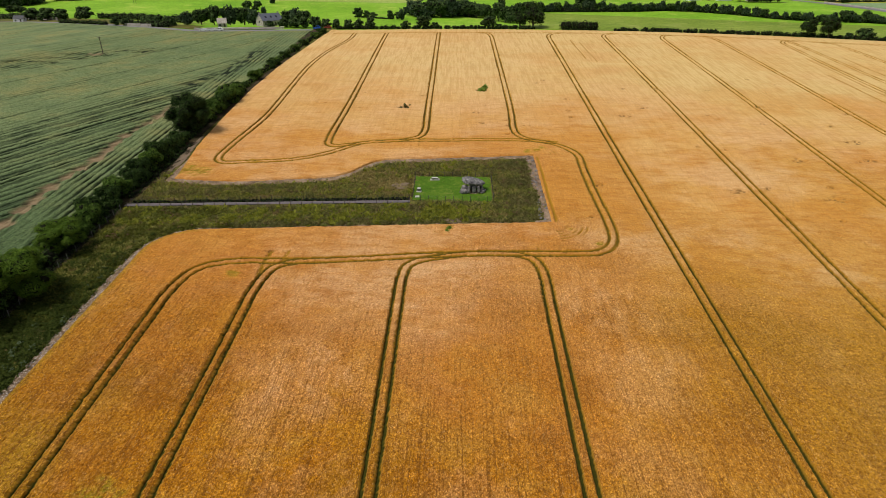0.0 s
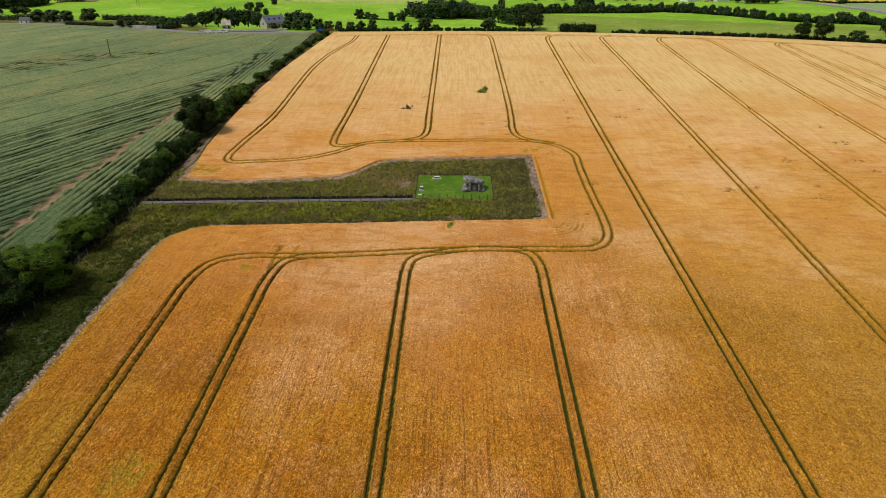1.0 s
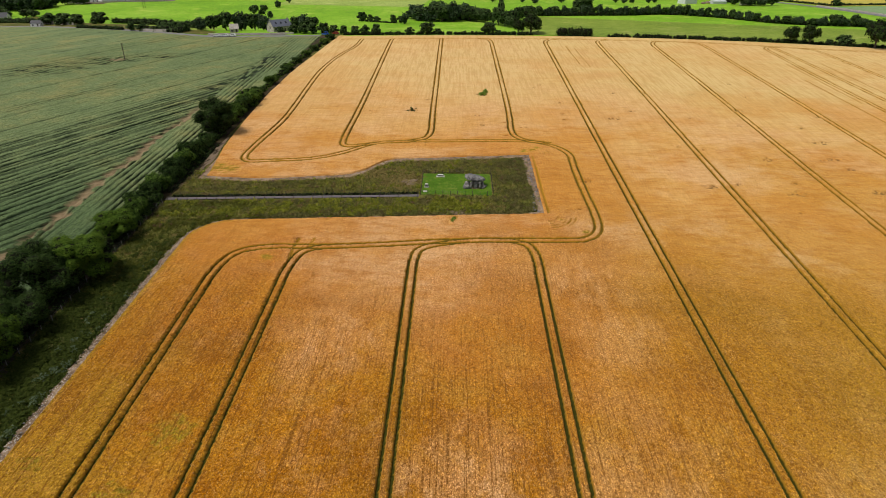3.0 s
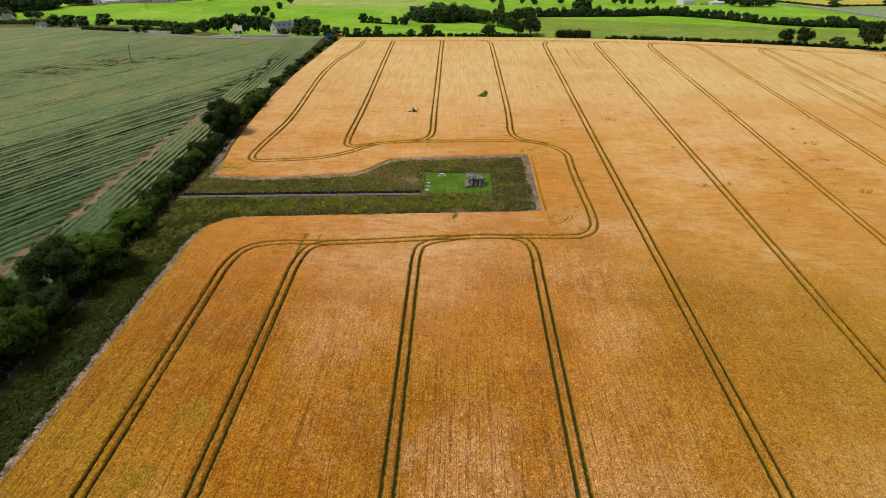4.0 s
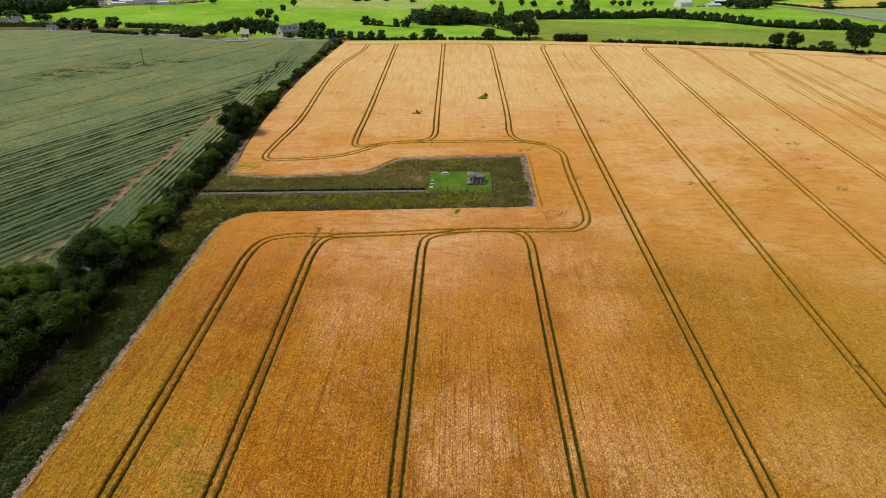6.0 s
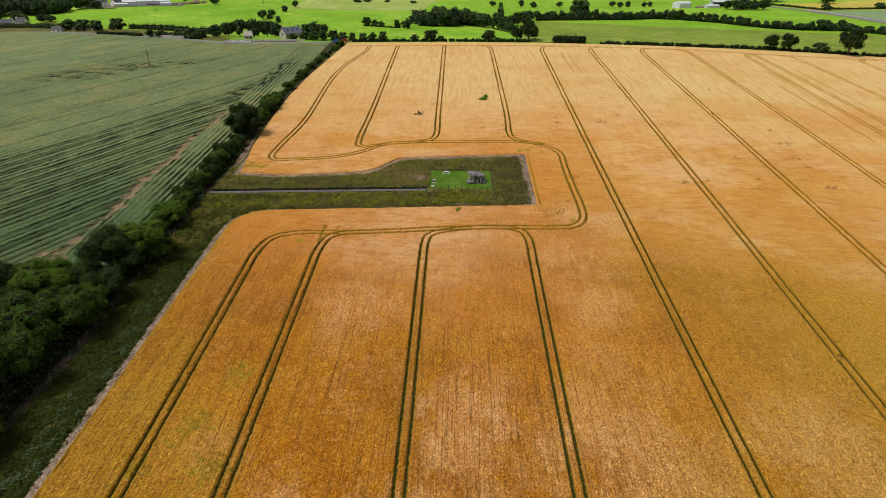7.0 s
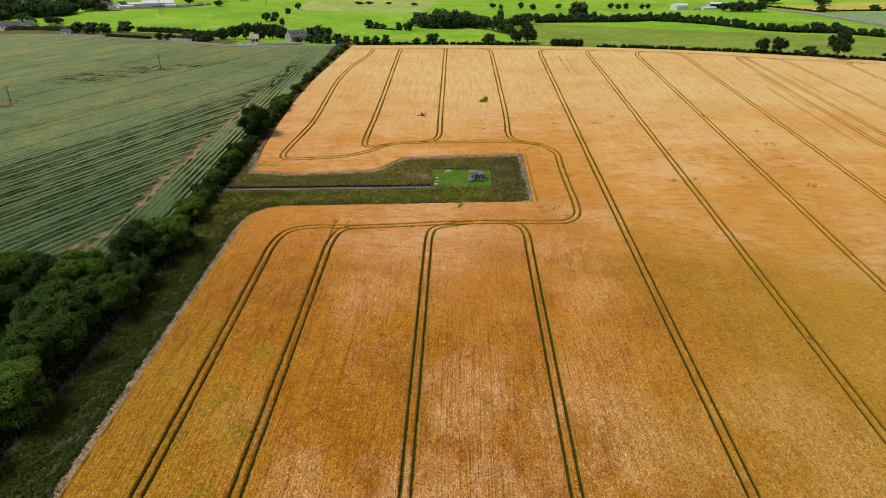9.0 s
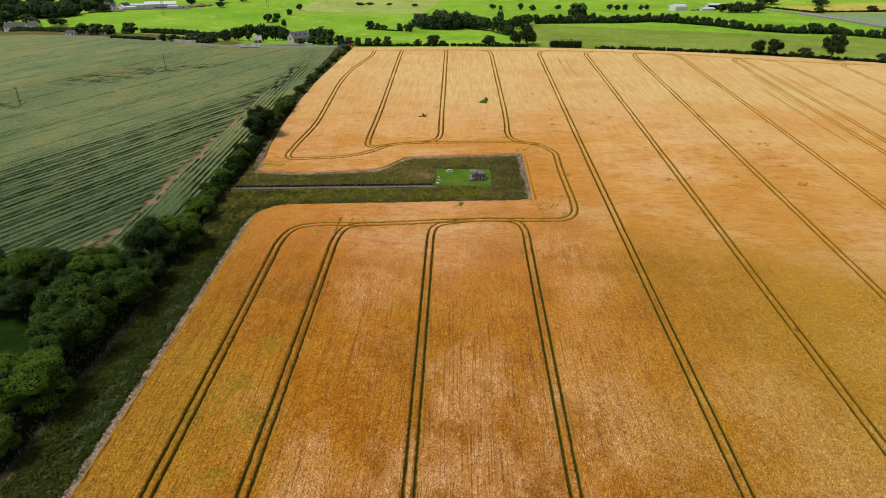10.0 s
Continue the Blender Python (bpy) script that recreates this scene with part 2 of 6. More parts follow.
def make_grass(name, dark, mid, light, patch=0.06, fine=2.0, streak=None, spec=0.08, bump=0.4):
    n = Nodes(name, 0.8, spec)
    drift = n.maths("ADD", n.maths("MULTIPLY", n.noise(patch, 5.0, 0.6), 0.6), n.maths("MULTIPLY", n.noise(patch * 7, 4.0, 0.65), 0.4))
    base = n.ramp(drift, (0.36, dark), (0.50, mid), (0.64, light))
    grain = n.noise(fine, 4.0, 0.7)
    base = n.mix(n.ramp(grain, (0.34, 0.55), (0.52, 0.0)), base, tuple(c * 0.45 for c in dark))
    if streak:
        base = n.mix(n.ramp(n.noise(patch * 3, 5.0, 0.7), (0.55, 0.0), (0.68, 0.8)), base, streak)
    return n.done(base, grain, bump, 0.2)


def make_leaf(name, dark, light):
    n = Nodes(name, 0.8, 0.08)
    pick = n.add("ShaderNodeNewGeometry").outputs["Random Per Island"]
    colour = n.mix(pick, dark, light)
    shift = n.add("ShaderNodeObjectInfo").outputs["Random"]
    colour = n.mix(n.maths("MULTIPLY", shift, 0.3), colour, tuple(0.6 * c for c in dark))
    n.done(colour)
    glow = n.add("ShaderNodeBsdfTranslucent", Color=colour)
    both = n.add("ShaderNodeMixShader", Fac=0.35)
    n.tree.links.new(n.bsdf.outputs[0], both.inputs[1])
    n.tree.links.new(glow.outputs[0], both.inputs[2])
    n.tree.links.new(both.outputs[0], n.tree.nodes["Material Output"].inputs["Surface"])
    return n.mat


def make_plain(name, colour, rough=0.7, scale=1.5, vary=0.35, metal=0.0, spec=0.4, bump=0.3):
    n = Nodes(name, rough, spec)
    n.bsdf.inputs["Metallic"].default_value = metal
    low = tuple(c * (1 - vary) for c in colour)
    base = n.mix(n.noise(scale, 5.0, 0.65), low, tuple(min(1.0, c * (1 + vary * 0.6)) for c in colour))
    base = n.mix(n.ramp(n.noise(scale * 6, 3.0, 0.7), (0.3, 0.4), (0.5, 0.0)), base, tuple(c * 0.5 for c in colour))
    return n.done(base, n.noise(scale * 5, 4.0), bump, 0.05)


def make_stone(name, dark, mid, pale):
    n = Nodes(name, 0.85, 0.25)
    base = n.ramp(n.noise(0.9, 6.0, 0.7), (0.32, dark), (0.5, mid), (0.66, pale))
    spots = n.noise(4.5, 4.0, 0.7)
    base = n.mix(n.ramp(spots, (0.56, 0.0), (0.64, 0.6)), base, pale)
    base = n.mix(n.ramp(spots, (0.34, 0.7), (0.45, 0.0)), base, tuple(c * 0.4 for c in dark))
    return n.done(base, n.noise(3.0, 6.0, 0.7), 0.7, 0.12)


def make_gravel(name, much, pebbles):
    n = Nodes(name, 0.9, 0.2)
    base = n.ramp(n.noise(0.5, 5.0, 0.65), (0.35, (0.080, 0.052, 0.030)), (0.5, (0.165, 0.112, 0.072)), (0.65, (0.27, 0.20, 0.14)))
    stones = n.voronoi(3.2)
    base = n.mix(n.ramp(stones, (0.18, much), (0.42, 0.0)), base, pebbles)
    return n.done(base, stones, 0.8, 0.15)


WHEAT = make_wheat()
GREEN_CROP = make_green_crop()
PASTURE = make_grass("pasture", (0.125, 0.278, 0.013), (0.175, 0.350, 0.019), (0.25, 0.415, 0.042), 0.014, 0.5, (0.34, 0.41, 0.075))
PALE_PASTURE = make_grass("grazed_pasture", (0.125, 0.190, 0.022), (0.165, 0.235, 0.030), (0.235, 0.295, 0.050), 0.015, 0.5, (0.29, 0.31, 0.085))
LAWN = make_grass("mown_lawn", (0.042, 0.100, 0.006), (0.062, 0.134, 0.009), (0.115, 0.172, 0.020), 0.22, 4.0, (0.15, 0.170, 0.035))
ROUGH = make_grass("rough_meadow", (0.050, 0.058, 0.010), (0.098, 0.098, 0.020), (0.180, 0.150, 0.040), 0.10, 2.2, (0.21, 0.145, 0.060), bump=0.9)
# The trees' shade over the paddock is put into this near-black green.
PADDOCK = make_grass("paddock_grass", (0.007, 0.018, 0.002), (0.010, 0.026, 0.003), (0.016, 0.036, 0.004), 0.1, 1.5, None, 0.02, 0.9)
DRY_PASTURE = make_grass("dry_pasture", (0.20, 0.28, 0.05), (0.27, 0.35, 0.08), (0.34, 0.40, 0.12), 0.015, 0.5, (0.40, 0.43, 0.15))
YELLOW_CROP = make_grass("far_barley", (0.34, 0.29, 0.05), (0.41, 0.35, 0.065), (0.47, 0.41, 0.09), 0.02, 0.6)
BLUE_CROP = make_grass("far_green_crop", (0.14, 0.22, 0.10), (0.18, 0.27, 0.13), (0.22, 0.30, 0.15), 0.02, 0.6)
GRAVEL = make_gravel("stony_soil", 0.85, (0.42, 0.39, 0.365))
PINK_SOIL = make_gravel("pinkish_soil", 0.55, (0.42, 0.30, 0.225))
EARTH = make_plain("bare_earth", (0.165, 0.118, 0.076), 0.9, 0.5, 0.35)
# Brown soil with the hedge's shade put into its colour.
SHADED_HEDGE_SOIL = make_grass("hedge_soil", (0.022, 0.018, 0.008), (0.044, 0.034, 0.016), (0.095, 0.068, 0.040), 0.2, 2.0)
FENCE_SOIL = make_grass("fence_soil", (0.026, 0.024, 0.010), (0.056, 0.043, 0.029), (0.090, 0.068, 0.052), 0.3, 1.6)
TRACKWAY = make_plain("grey_path", (0.120, 0.102, 0.108), 0.9, 0.8, 0.3)
ROAD = make_plain("asphalt", (0.165, 0.160, 0.168), 0.85, 0.4, 0.25)
LEAF = [make_leaf("leaf_mid", (0.028, 0.064, 0.010), (0.112, 0.184, 0.029)),
        make_leaf("leaf_bright", (0.042, 0.090, 0.010), (0.140, 0.225, 0.026)),
        make_leaf("leaf_dark", (0.012, 0.030, 0.008), (0.070, 0.118, 0.026)),
        # Distant leaves: haze put into the colour, lighter and bluer.
        make_leaf("leaf_far", (0.026, 0.054, 0.018), (0.105, 0.165, 0.050)),
        make_leaf("leaf_far_dark", (0.028, 0.054, 0.026), (0.098, 0.150, 0.070))]
# Near-black for the crown hearts: inner shade put into a colour.
CROWN_SHADE = make_plain("twigs", (0.011, 0.012, 0.006), 0.95, 3.0, 0.4, 0.0, 0.1)
BARK = make_plain("bark", (0.085, 0.065, 0.048), 0.9, 3.0, 0.4)
STONE = make_stone("granite", (0.075, 0.070, 0.072), (0.165, 0.155, 0.155), (0.33, 0.31, 0.30))
CAPROCK = make_stone("lichened_granite", (0.046, 0.046, 0.050), (0.110, 0.107, 0.112), (0.28, 0.27, 0.27))
WALLING = make_stone("house_stone", (0.22, 0.20, 0.18), (0.36, 0.33, 0.29), (0.48, 0.45, 0.41))
SLATE = make_plain("slate", (0.048, 0.050, 0.060), 0.75, 0.6, 0.25)
BLUE_SLATE = make_plain("blue_slate", (0.105, 0.115, 0.155), 0.65, 0.6, 0.3)
PLASTER = make_plain("white_plaster", (0.82, 0.81, 0.79), 0.8, 0.4, 0.12)
SHEET = make_plain("pale_sheeting", (0.62, 0.65, 0.70), 0.45, 0.3, 0.12, 0.2)
DARK = make_plain("dark_inside", (0.03, 0.03, 0.032), 0.8, 0.5, 0.3)
TIMBER = make_plain("weathered_timber", (0.070, 0.056, 0.045), 0.9, 4.0, 0.4)
SILVERED = make_plain("silvered_timber", (0.17, 0.16, 0.15), 0.9, 4.0, 0.35)
WIRE = make_plain("galvanised_wire", (0.16, 0.165, 0.17), 0.5, 3.0, 0.2, 0.8)
GLASS = make_plain("window_glass", (0.03, 0.035, 0.045), 0.1, 0.5, 0.2, 0.0, 0.6, 0.0)
WHITE_PAINT = make_plain("white_car_paint", (0.75, 0.76, 0.78), 0.25, 0.5, 0.05, 0.0, 0.6, 0.0)
BLUE_PAINT = make_plain("blue_car_paint", (0.03, 0.11, 0.42), 0.25, 0.5, 0.1, 0.0, 0.6, 0.0)
RED_PAINT = make_plain("red_car_paint", (0.36, 0.03, 0.025), 0.3, 0.5, 0.1, 0.0, 0.6, 0.0)
RUBBER = make_plain("tyre_rubber", (0.02, 0.02, 0.02), 0.85, 3.0, 0.2)
PANEL = make_plain("pale_sign_panel", (0.45, 0.44, 0.42), 0.5, 1.0, 0.1)

# ---- ground: one sheet from the near field to the horizon ----
def build_ground():
    reach = np.array([60, 140, 260, 420, 700, 1100, 1700, 2600, 4000])
    xs = np.concatenate([-480 - reach[::-1], np.arange(-480, 561, 6), 560 + reach])
    ys = np.concatenate([-180 - reach[::-1], np.arange(-180, 961, 6), 960 + reach])
    x, y, quads = grid(xs, ys)
    ob = new("ground", mesh_of("ground", np.c_[x, y, ground(x, y) - 0.02], quads, PASTURE, False))
    tagged(ob, "bright green pasture over a gentle hillside and valley", "grass", kind="structure")


build_ground()


# ---- outlines of the wheat field and of the meadow inside it ----
def south_edge(x):
    return 109.7 + 0.075 * (x + 61)


def north_edge(x):
    return np.interp(x, [-70, -55.5, -48.8, -34.3, -29.5, -26, -23.7, -21.5, -18, 19.4], [136, 134.5, 135, 137, 138, 141, 144.4, 147.3, 149.3, 153.3])


def west_edge(y):
    return np.interp(y, [138, 158, 184, 214, 254, 341], [-68.3, -71.2, -73.0, -74.3, -74.0, -68.4])


def wheat_depth(x, y):
    """How far inside the standing wheat a place is (negative outside)."""
    a, b, r = x + 60.4, south_edge(x) - y, 9.0
    south = np.where((a < r) & (b < r), r - np.hypot(np.minimum(a - r, 0), np.minimum(b - r, 0)), np.minimum(a, b))
    north = np.minimum(y - north_edge(x), x - west_edge(y))
    east = x - 19.9
    return np.minimum(np.maximum(np.maximum(south, north), east), edge(x) - 2.0 - y)


def rounded(points, times=3):
    """A polyline with its corners cut off softly."""
    p = np.array(points, float)
    for _ in range(times):
        q = np.empty((2 * len(p) - 2, 2))
        q[0::2], q[1::2] = p[:-1] * 0.75 + p[1:] * 0.25, p[:-1] * 0.25 + p[1:] * 0.75
        p = np.vstack([p[:1], q, p[-1:]])
    return p


GAUGE = 0.83       # half the distance between a tractor's wheels
TRAMLINES = [rounded(t) for t in (
    [(42.1, -72), (42.2, 120), (42.4, 165), (43.1, 238), (43.7, 296), (44.0, 316.5), (53, 318.4)],
    [(68.9, -72), (69.2, 120), (69.5, 180), (70.0, 240), (70.2, 300), (70.6, 313.5), (78, 314.6)],
    [(95.6, -20), (95.6, 150), (96.3, 220), (96.6, 285), (96.8, 309.5), (107, 309.4)],
    [(123.6, 30), (123.4, 160), (122.4, 240), (121.9, 296), (120.5, 305.5), (114, 308.3)],
    [(149.8, 60), (149.3, 175), (148.0, 215), (147.6, 250), (148.2, 280), (148.3, 295.5), (157, 296.6)],
    [(177.0, 90), (175.4, 215), (173.9, 250), (172.0, 283), (170.0, 290.5), (164, 293.6)], [(202.5, 120), (201.4, 265), (200.6, 284.0), (210, 284.1)],
    [(-34.6, -72), (-34.7, 80.0), (-34.9, 90.5), (-33.0, 97.9), (-23.0, 99.0)], [(-9.8, -72), (-9.7, 82.0), (-9.8, 93.0), (-8.8, 99.2), (2.0, 102.2)],
    [(15.7, -72), (15.8, 86.0), (16.1, 96.0), (14.2, 102.3), (4.0, 102.4)],
    [(-48.8, -72), (-49.0, 81.0), (-49.2, 88.5), (-47.4, 96.0), (-40.5, 98.4), (-31.2, 98.2), (-17.3, 99.6), (-3.1, 101.7), (9.0, 102.5), (21.5, 102.8), (27.8, 103.1), (31.2, 107.2), (31.9, 114.2), (31.5, 128.3), (31.5, 145.1),
     (32.2, 155.4), (24.0, 164.0), (11.8, 164.4), (-3.8, 163.5), (-17.0, 163.2), (-26.6, 161.4), (-33.5, 153.6), (-41.0, 148.4), (-53.3, 146.6), (-62.6, 145.6), (-61.9, 160.0),
     (-59.6, 181.0), (-59.6, 196.2), (-60.6, 222), (-61.6, 258.0), (-58.4, 288.2), (-53.6, 307), (-53.4, 326.6)],
    [(10.0, 321.6), (16.2, 320.6), (16.5, 294.7), (16.8, 237.8), (17.1, 190.2), (16.0, 170.0), (19.5, 164.6), (27.5, 162.0)],
    [(-10.0, 324.4), (-9.9, 296.1), (-9.6, 238), (-9.5, 188), (-9.0, 167.5), (-14.0, 163.6), (-22.0, 162.0)],
    [(-36.8, 325.6), (-36.7, 297.8), (-36.0, 238.6), (-35.6, 196.2), (-36.2, 164.0), (-35.0, 158.2), (-29.6, 159.6), (-25.6, 161.2)],
    [(157.6, 60), (156.8, 193), (155.8, 215), (154.9, 250), (154.0, 286), (152.4, 296)], [(-64.9, 327.6), (-38.4, 325.8), (-8.9, 324.4), (15.3, 321.3), (44.7, 319.2), (70.4, 316.0), (96.8, 311.0), (121.6, 306.6), (140.0, 302.0), (149.6, 297.8), (171.1, 291.6), (197.0, 285.8), (216, 282.6)])]
FAINT = [[(20.0 + k * math.cos(a), 114.4 + k * math.sin(a)) for a in np.linspace(-1.45, -0.1, 12)] for k in (3.0, 4.0, 5.0, 6.0, 7.0)]
FAINT += [[(19.4 + k * math.cos(a), 153.0 + k * math.sin(a)) for a in np.linspace(0.1, 1.4, 10)] for k in (3.0, 4.2, 5.4, 6.6)]
FAINT += [[(-35.0, 90), (-35.4, 98), (-35.2, 101.4)], [(-35.0, 91), (-35.4, 98.4), (-35.2, 101.0)], [(-32.2, 97.5), (-31.8, 102.0)], [(15.7, 98), (15.8, 105)], [(-10.4, 159), (-10.4, 168)]]
FAINT += [[(21.0, 115.6), (20.8, 128), (20.9, 140), (20.8, 151)], [(21.1, 116.0), (20.9, 128), (21.0, 140)], [(-57, 152), (-53, 154.4), (-46, 156)]]
STUBS = [([(-35.2, 93), (-35.4, 98.4), (-35.2, 102.0)], 0.72), ([(-32.2, 98.5), (-31.7, 102.0)], 0.5), ([(20.9, 115.6), (20.8, 128), (20.9, 140), (20.8, 151.5)], 0.5), ([(139.8, 236), (141.6, 168)], 0.42),
         ([(144.6, 262), (145.2, 205)], 0.35), ([(53.0, 300), (53.6, 262)], 0.32), ([(160.2, 262), (161.4, 205)], 0.35), ([(56.5, 296), (57.2, 256)], 0.25)]


def nearest(x, y, line, reach):
    """Distance of each place to a polyline, as far as that reach."""
    out = np.full(len(x), 99.0)
    for (x0, y0), (x1, y1) in zip(line[:-1], line[1:]):
        near = np.nonzero((x > min(x0, x1) - reach) & (x < max(x0, x1) + reach) & (y > min(y0, y1) - reach) & (y < max(y0, y1) + reach))[0]
        if len(near):
            dx, dy = x1 - x0, y1 - y0
            raw = ((x[near] - x0) * dx + (y[near] - y0) * dy) / (dx * dx + dy * dy)
            s = np.clip(raw, 0, 1)
            past = ((raw > 1) & (x1 == line[-1][0]) & (y1 == line[-1][1])) | ((raw < 0) & (x0 == line[0][0]) & (y0 == line[0][1]))
            out[near] = np.minimum(out[near], np.where(past, 99.0, np.hypot(x[near] - x0 - s * dx, y[near] - y0 - s * dy)))
    for end, back in ((line[-1], line[-2]), (line[0], line[1])):
        beyond = (x - end[0]) * (end[0] - back[0]) + (y - end[1]) * (end[1] - back[1]) > 0
        out[beyond & (np.hypot(x - end[0], y - end[1]) < 2.0)] = 99.0
    return out


LODGED = [(110, 165, 2.2), (85, 128.3, 1.8), (65.5, 132, 2.0), (88, 151, 1.6), (107, 130, 1.8), (106.6, 151.8, 1.5), (33.6, 134.3, 1.3), (-35.2, 101.5, 0.8), (-35.3, 100.4, 0.5), (-17.6, 194.4, 1.8), (69, 55.6, 1.0),
          (70.4, 217, 1.5), (8.8, 214.5, 2.2), (-17, 194.6, 1.4), (-12, 118, 0.8), (97, 196, 1.6), (52, 186, 1.6)]
spot = random.Random(61)
LODGED += [(spot.uniform(-50, 125), spot.uniform(168, 232), spot.uniform(0.4, 1.2)) for _ in range(34)] + [(spot.uniform(22, 120), spot.uniform(115, 170), spot.uniform(0.4, 1.0)) for _ in range(14)]
WEEDS = [(-37.6, 26.6, 5.4), (-40.0, 46.8, 4.0), (-48.6, 25.8, 4.4), (-56, 41, 2.8), (-43, 35, 4.4), (-1.6, 112.4, 1.3), (18.7, 155.6, 1.6), (20.9, 156.6, 1.5), (23.0, 158.0, 1.2), (23.2, 112.4, 1.0), (-9.4, 164.4, 0.9), (-40, 93.6, 1.8), (-40, 15, 3.0), (-52, 147, 1.6), (-63, 140, 3.2), (-67, 141, 4.0),
         (-45, 31, 2.0), (28, 106.5, 1.2)]


BLEACHED = [(0, 36, 10, 11), (24, 88, 9, 11), (-21, 68, 8, 8), (1, 97, 10, 6), (22, 30, 15, 15), (-3, 15, 16, 12), (-26, 16, 5, 9), (56, 34, 13, 12), (66, 20, 22, 14), (28, 70, 7, 7), (90, 50, 16, 10), (59, 164, 16, 16)]


def wheat_patch(xs, ys, seed, fine=True):
    x, y, quads = grid(xs, ys)
    r = np.random.RandomState(seed)
    inside = wheat_depth(x, y)
    step = xs[1] - xs[0]
    track = np.zeros(len(x))
    turns = smooth(93, 97, y) * (1 - smooth(104, 108, y)) * (x < 34) + smooth(142, 146, y) * (1 - smooth(167, 172, y)) * (x < 34) + smooth(24, 28, x) * (1 - smooth(34, 36, x)) * smooth(103, 106, y) * (1 - smooth(140, 143, y))
    if fine:
        for line in TRAMLINES:
            d = np.abs(nearest(x, y, line, 1.7) - GAUGE)
            track = np.maximum(track, 1 - smooth(0.13 + 0.06 * turns - 0.03 * smooth(170, 220, y), 0.42 + 0.05 * turns - 0.07 * smooth(170, 220, y), d + 0.07 * r.uniform(-1, 1, len(x)) * (d < 0.6)))
        for line, power in STUBS:
            d = nearest(x, y, line, 1.0)
            track = np.maximum(track, power * (1 - smooth(0.14, 0.48, d)))
        for line in FAINT:
            d = nearest(x, y, line, 1.0)
            track = np.maximum(track, (0.26 + 0.25 * lumps(x, y, 5.0, 17)) * (1 - smooth(0.08, 0.36, d)))
    track = track * (1 - 0.22 * turns)
    track = np.maximum(track, (0.50 + 0.2 * lumps(x, y, 4, 19)) * (1 - smooth(0.05, 0.34, np.abs(inside - 0.75))) * (x < -50) * (1 - smooth(32, 60, y)))
    weedy = np.zeros(len(x))
    flat = np.zeros(len(x))
    ragged = lumps(x, y, 1.7, 5) * 0.5
    for a, b, size in WEEDS:
        weedy = np.maximum(weedy, (0.72 + 0.4 * r.uniform(-1, 1, len(x))) * (1 - smooth(0.1, 1.1, np.hypot(x - a, y - b) / size + ragged * 0.8)))
    for a, b, size in LODGED:
        flat = np.maximum(flat, 1 - smooth(0.3, 1.0, np.hypot((x - a) / 1.6, y - b) / size + ragged * 0.5))
    weedy = np.maximum(weedy, 0.5 * (1 - smooth(0.4, 1.8, inside + 0.5 * ragged)) * (x < -52) * (y < 112))
    weedy = np.maximum(weedy, 0.42 * (1 - smooth(-52, -36, x + 4 * lumps(x, y, 9, 8))) * (1 - smooth(40, 75, y + 8 * lumps(x, y, 11, 9))))
    weedy = np.maximum(weedy, 0.40 * smooth(0.2, 0.9, lumps(x, y, 6.0, 11)) * (1 - smooth(0, 24, np.hypot(x + 43, (y - 22) * 0.6))))
    bleach = np.zeros(len(x))
    for a, b, wide, deep in BLEACHED:
        bleach = np.maximum(bleach, np.exp(-((x - a) / wide) ** 2 - ((y - b) / deep) ** 2))
    runs = r.uniform(-1, 1, (len(ys) // 7 + 2, len(xs)))          # drilled rows: uneven stretches along y
    at = np.arange(len(ys)) / 7
    low = at.astype(int)
    rows = runs[low] * (1 - (at - low))[:, None] + runs[low + 1] * (at - low)[:, None]
    # Grows up the field, to paint the paler look of a glancing view.
    ripe = smooth(20, 290, y + 0.16 * x + 22 * lumps(x, y, 70, 13) + 8 * lumps(x, y, 18, 14)) ** 1.3
    tall = 0.74 + 0.04 * lumps(x, y, 3.0, 3) + (0.03 * rows.ravel() + 0.05 * r.uniform(-1, 1, len(x))) * (1 - 0.6 * smooth(110, 230, y)) + 0.03 * lumps(x, y, 14, 4)
    tall = tall * (1 - (0.72 - 0.25 * smooth(110, 250, y) - 0.25 * turns) * track) * (1 - 0.55 * flat) * smooth(-0.15, 0.4, inside) - 0.10 * (inside < -0.1)
    verts = np.c_[x + r.uniform(-0.06, 0.06, len(x)), y + r.uniform(-0.06, 0.06, len(x)), ground(x, y) + tall]
    keep = (inside[quads] > -0.1).any(1)
    if fine:
        cx, cy = x[quads].mean(1), y[quads].mean(1)
        keep &= (cx < 16 + 0.80 * (np.maximum(cy, 0) + 62))
    else:
        cx, cy = x[quads].mean(1), y[quads].mean(1)
        keep &= ~(cx < 14 + 0.80 * (np.maximum(cy, 0) + 62))
    flat = flat * smooth(-0.1, 0.35, lumps(x, y, 1.1, 6) + 0.6 * lumps(x * 0.5, y * 1.4, 1.6, 7))
    return trimmed(verts, quads, keep, track, weedy, ripe, flat, bleach)


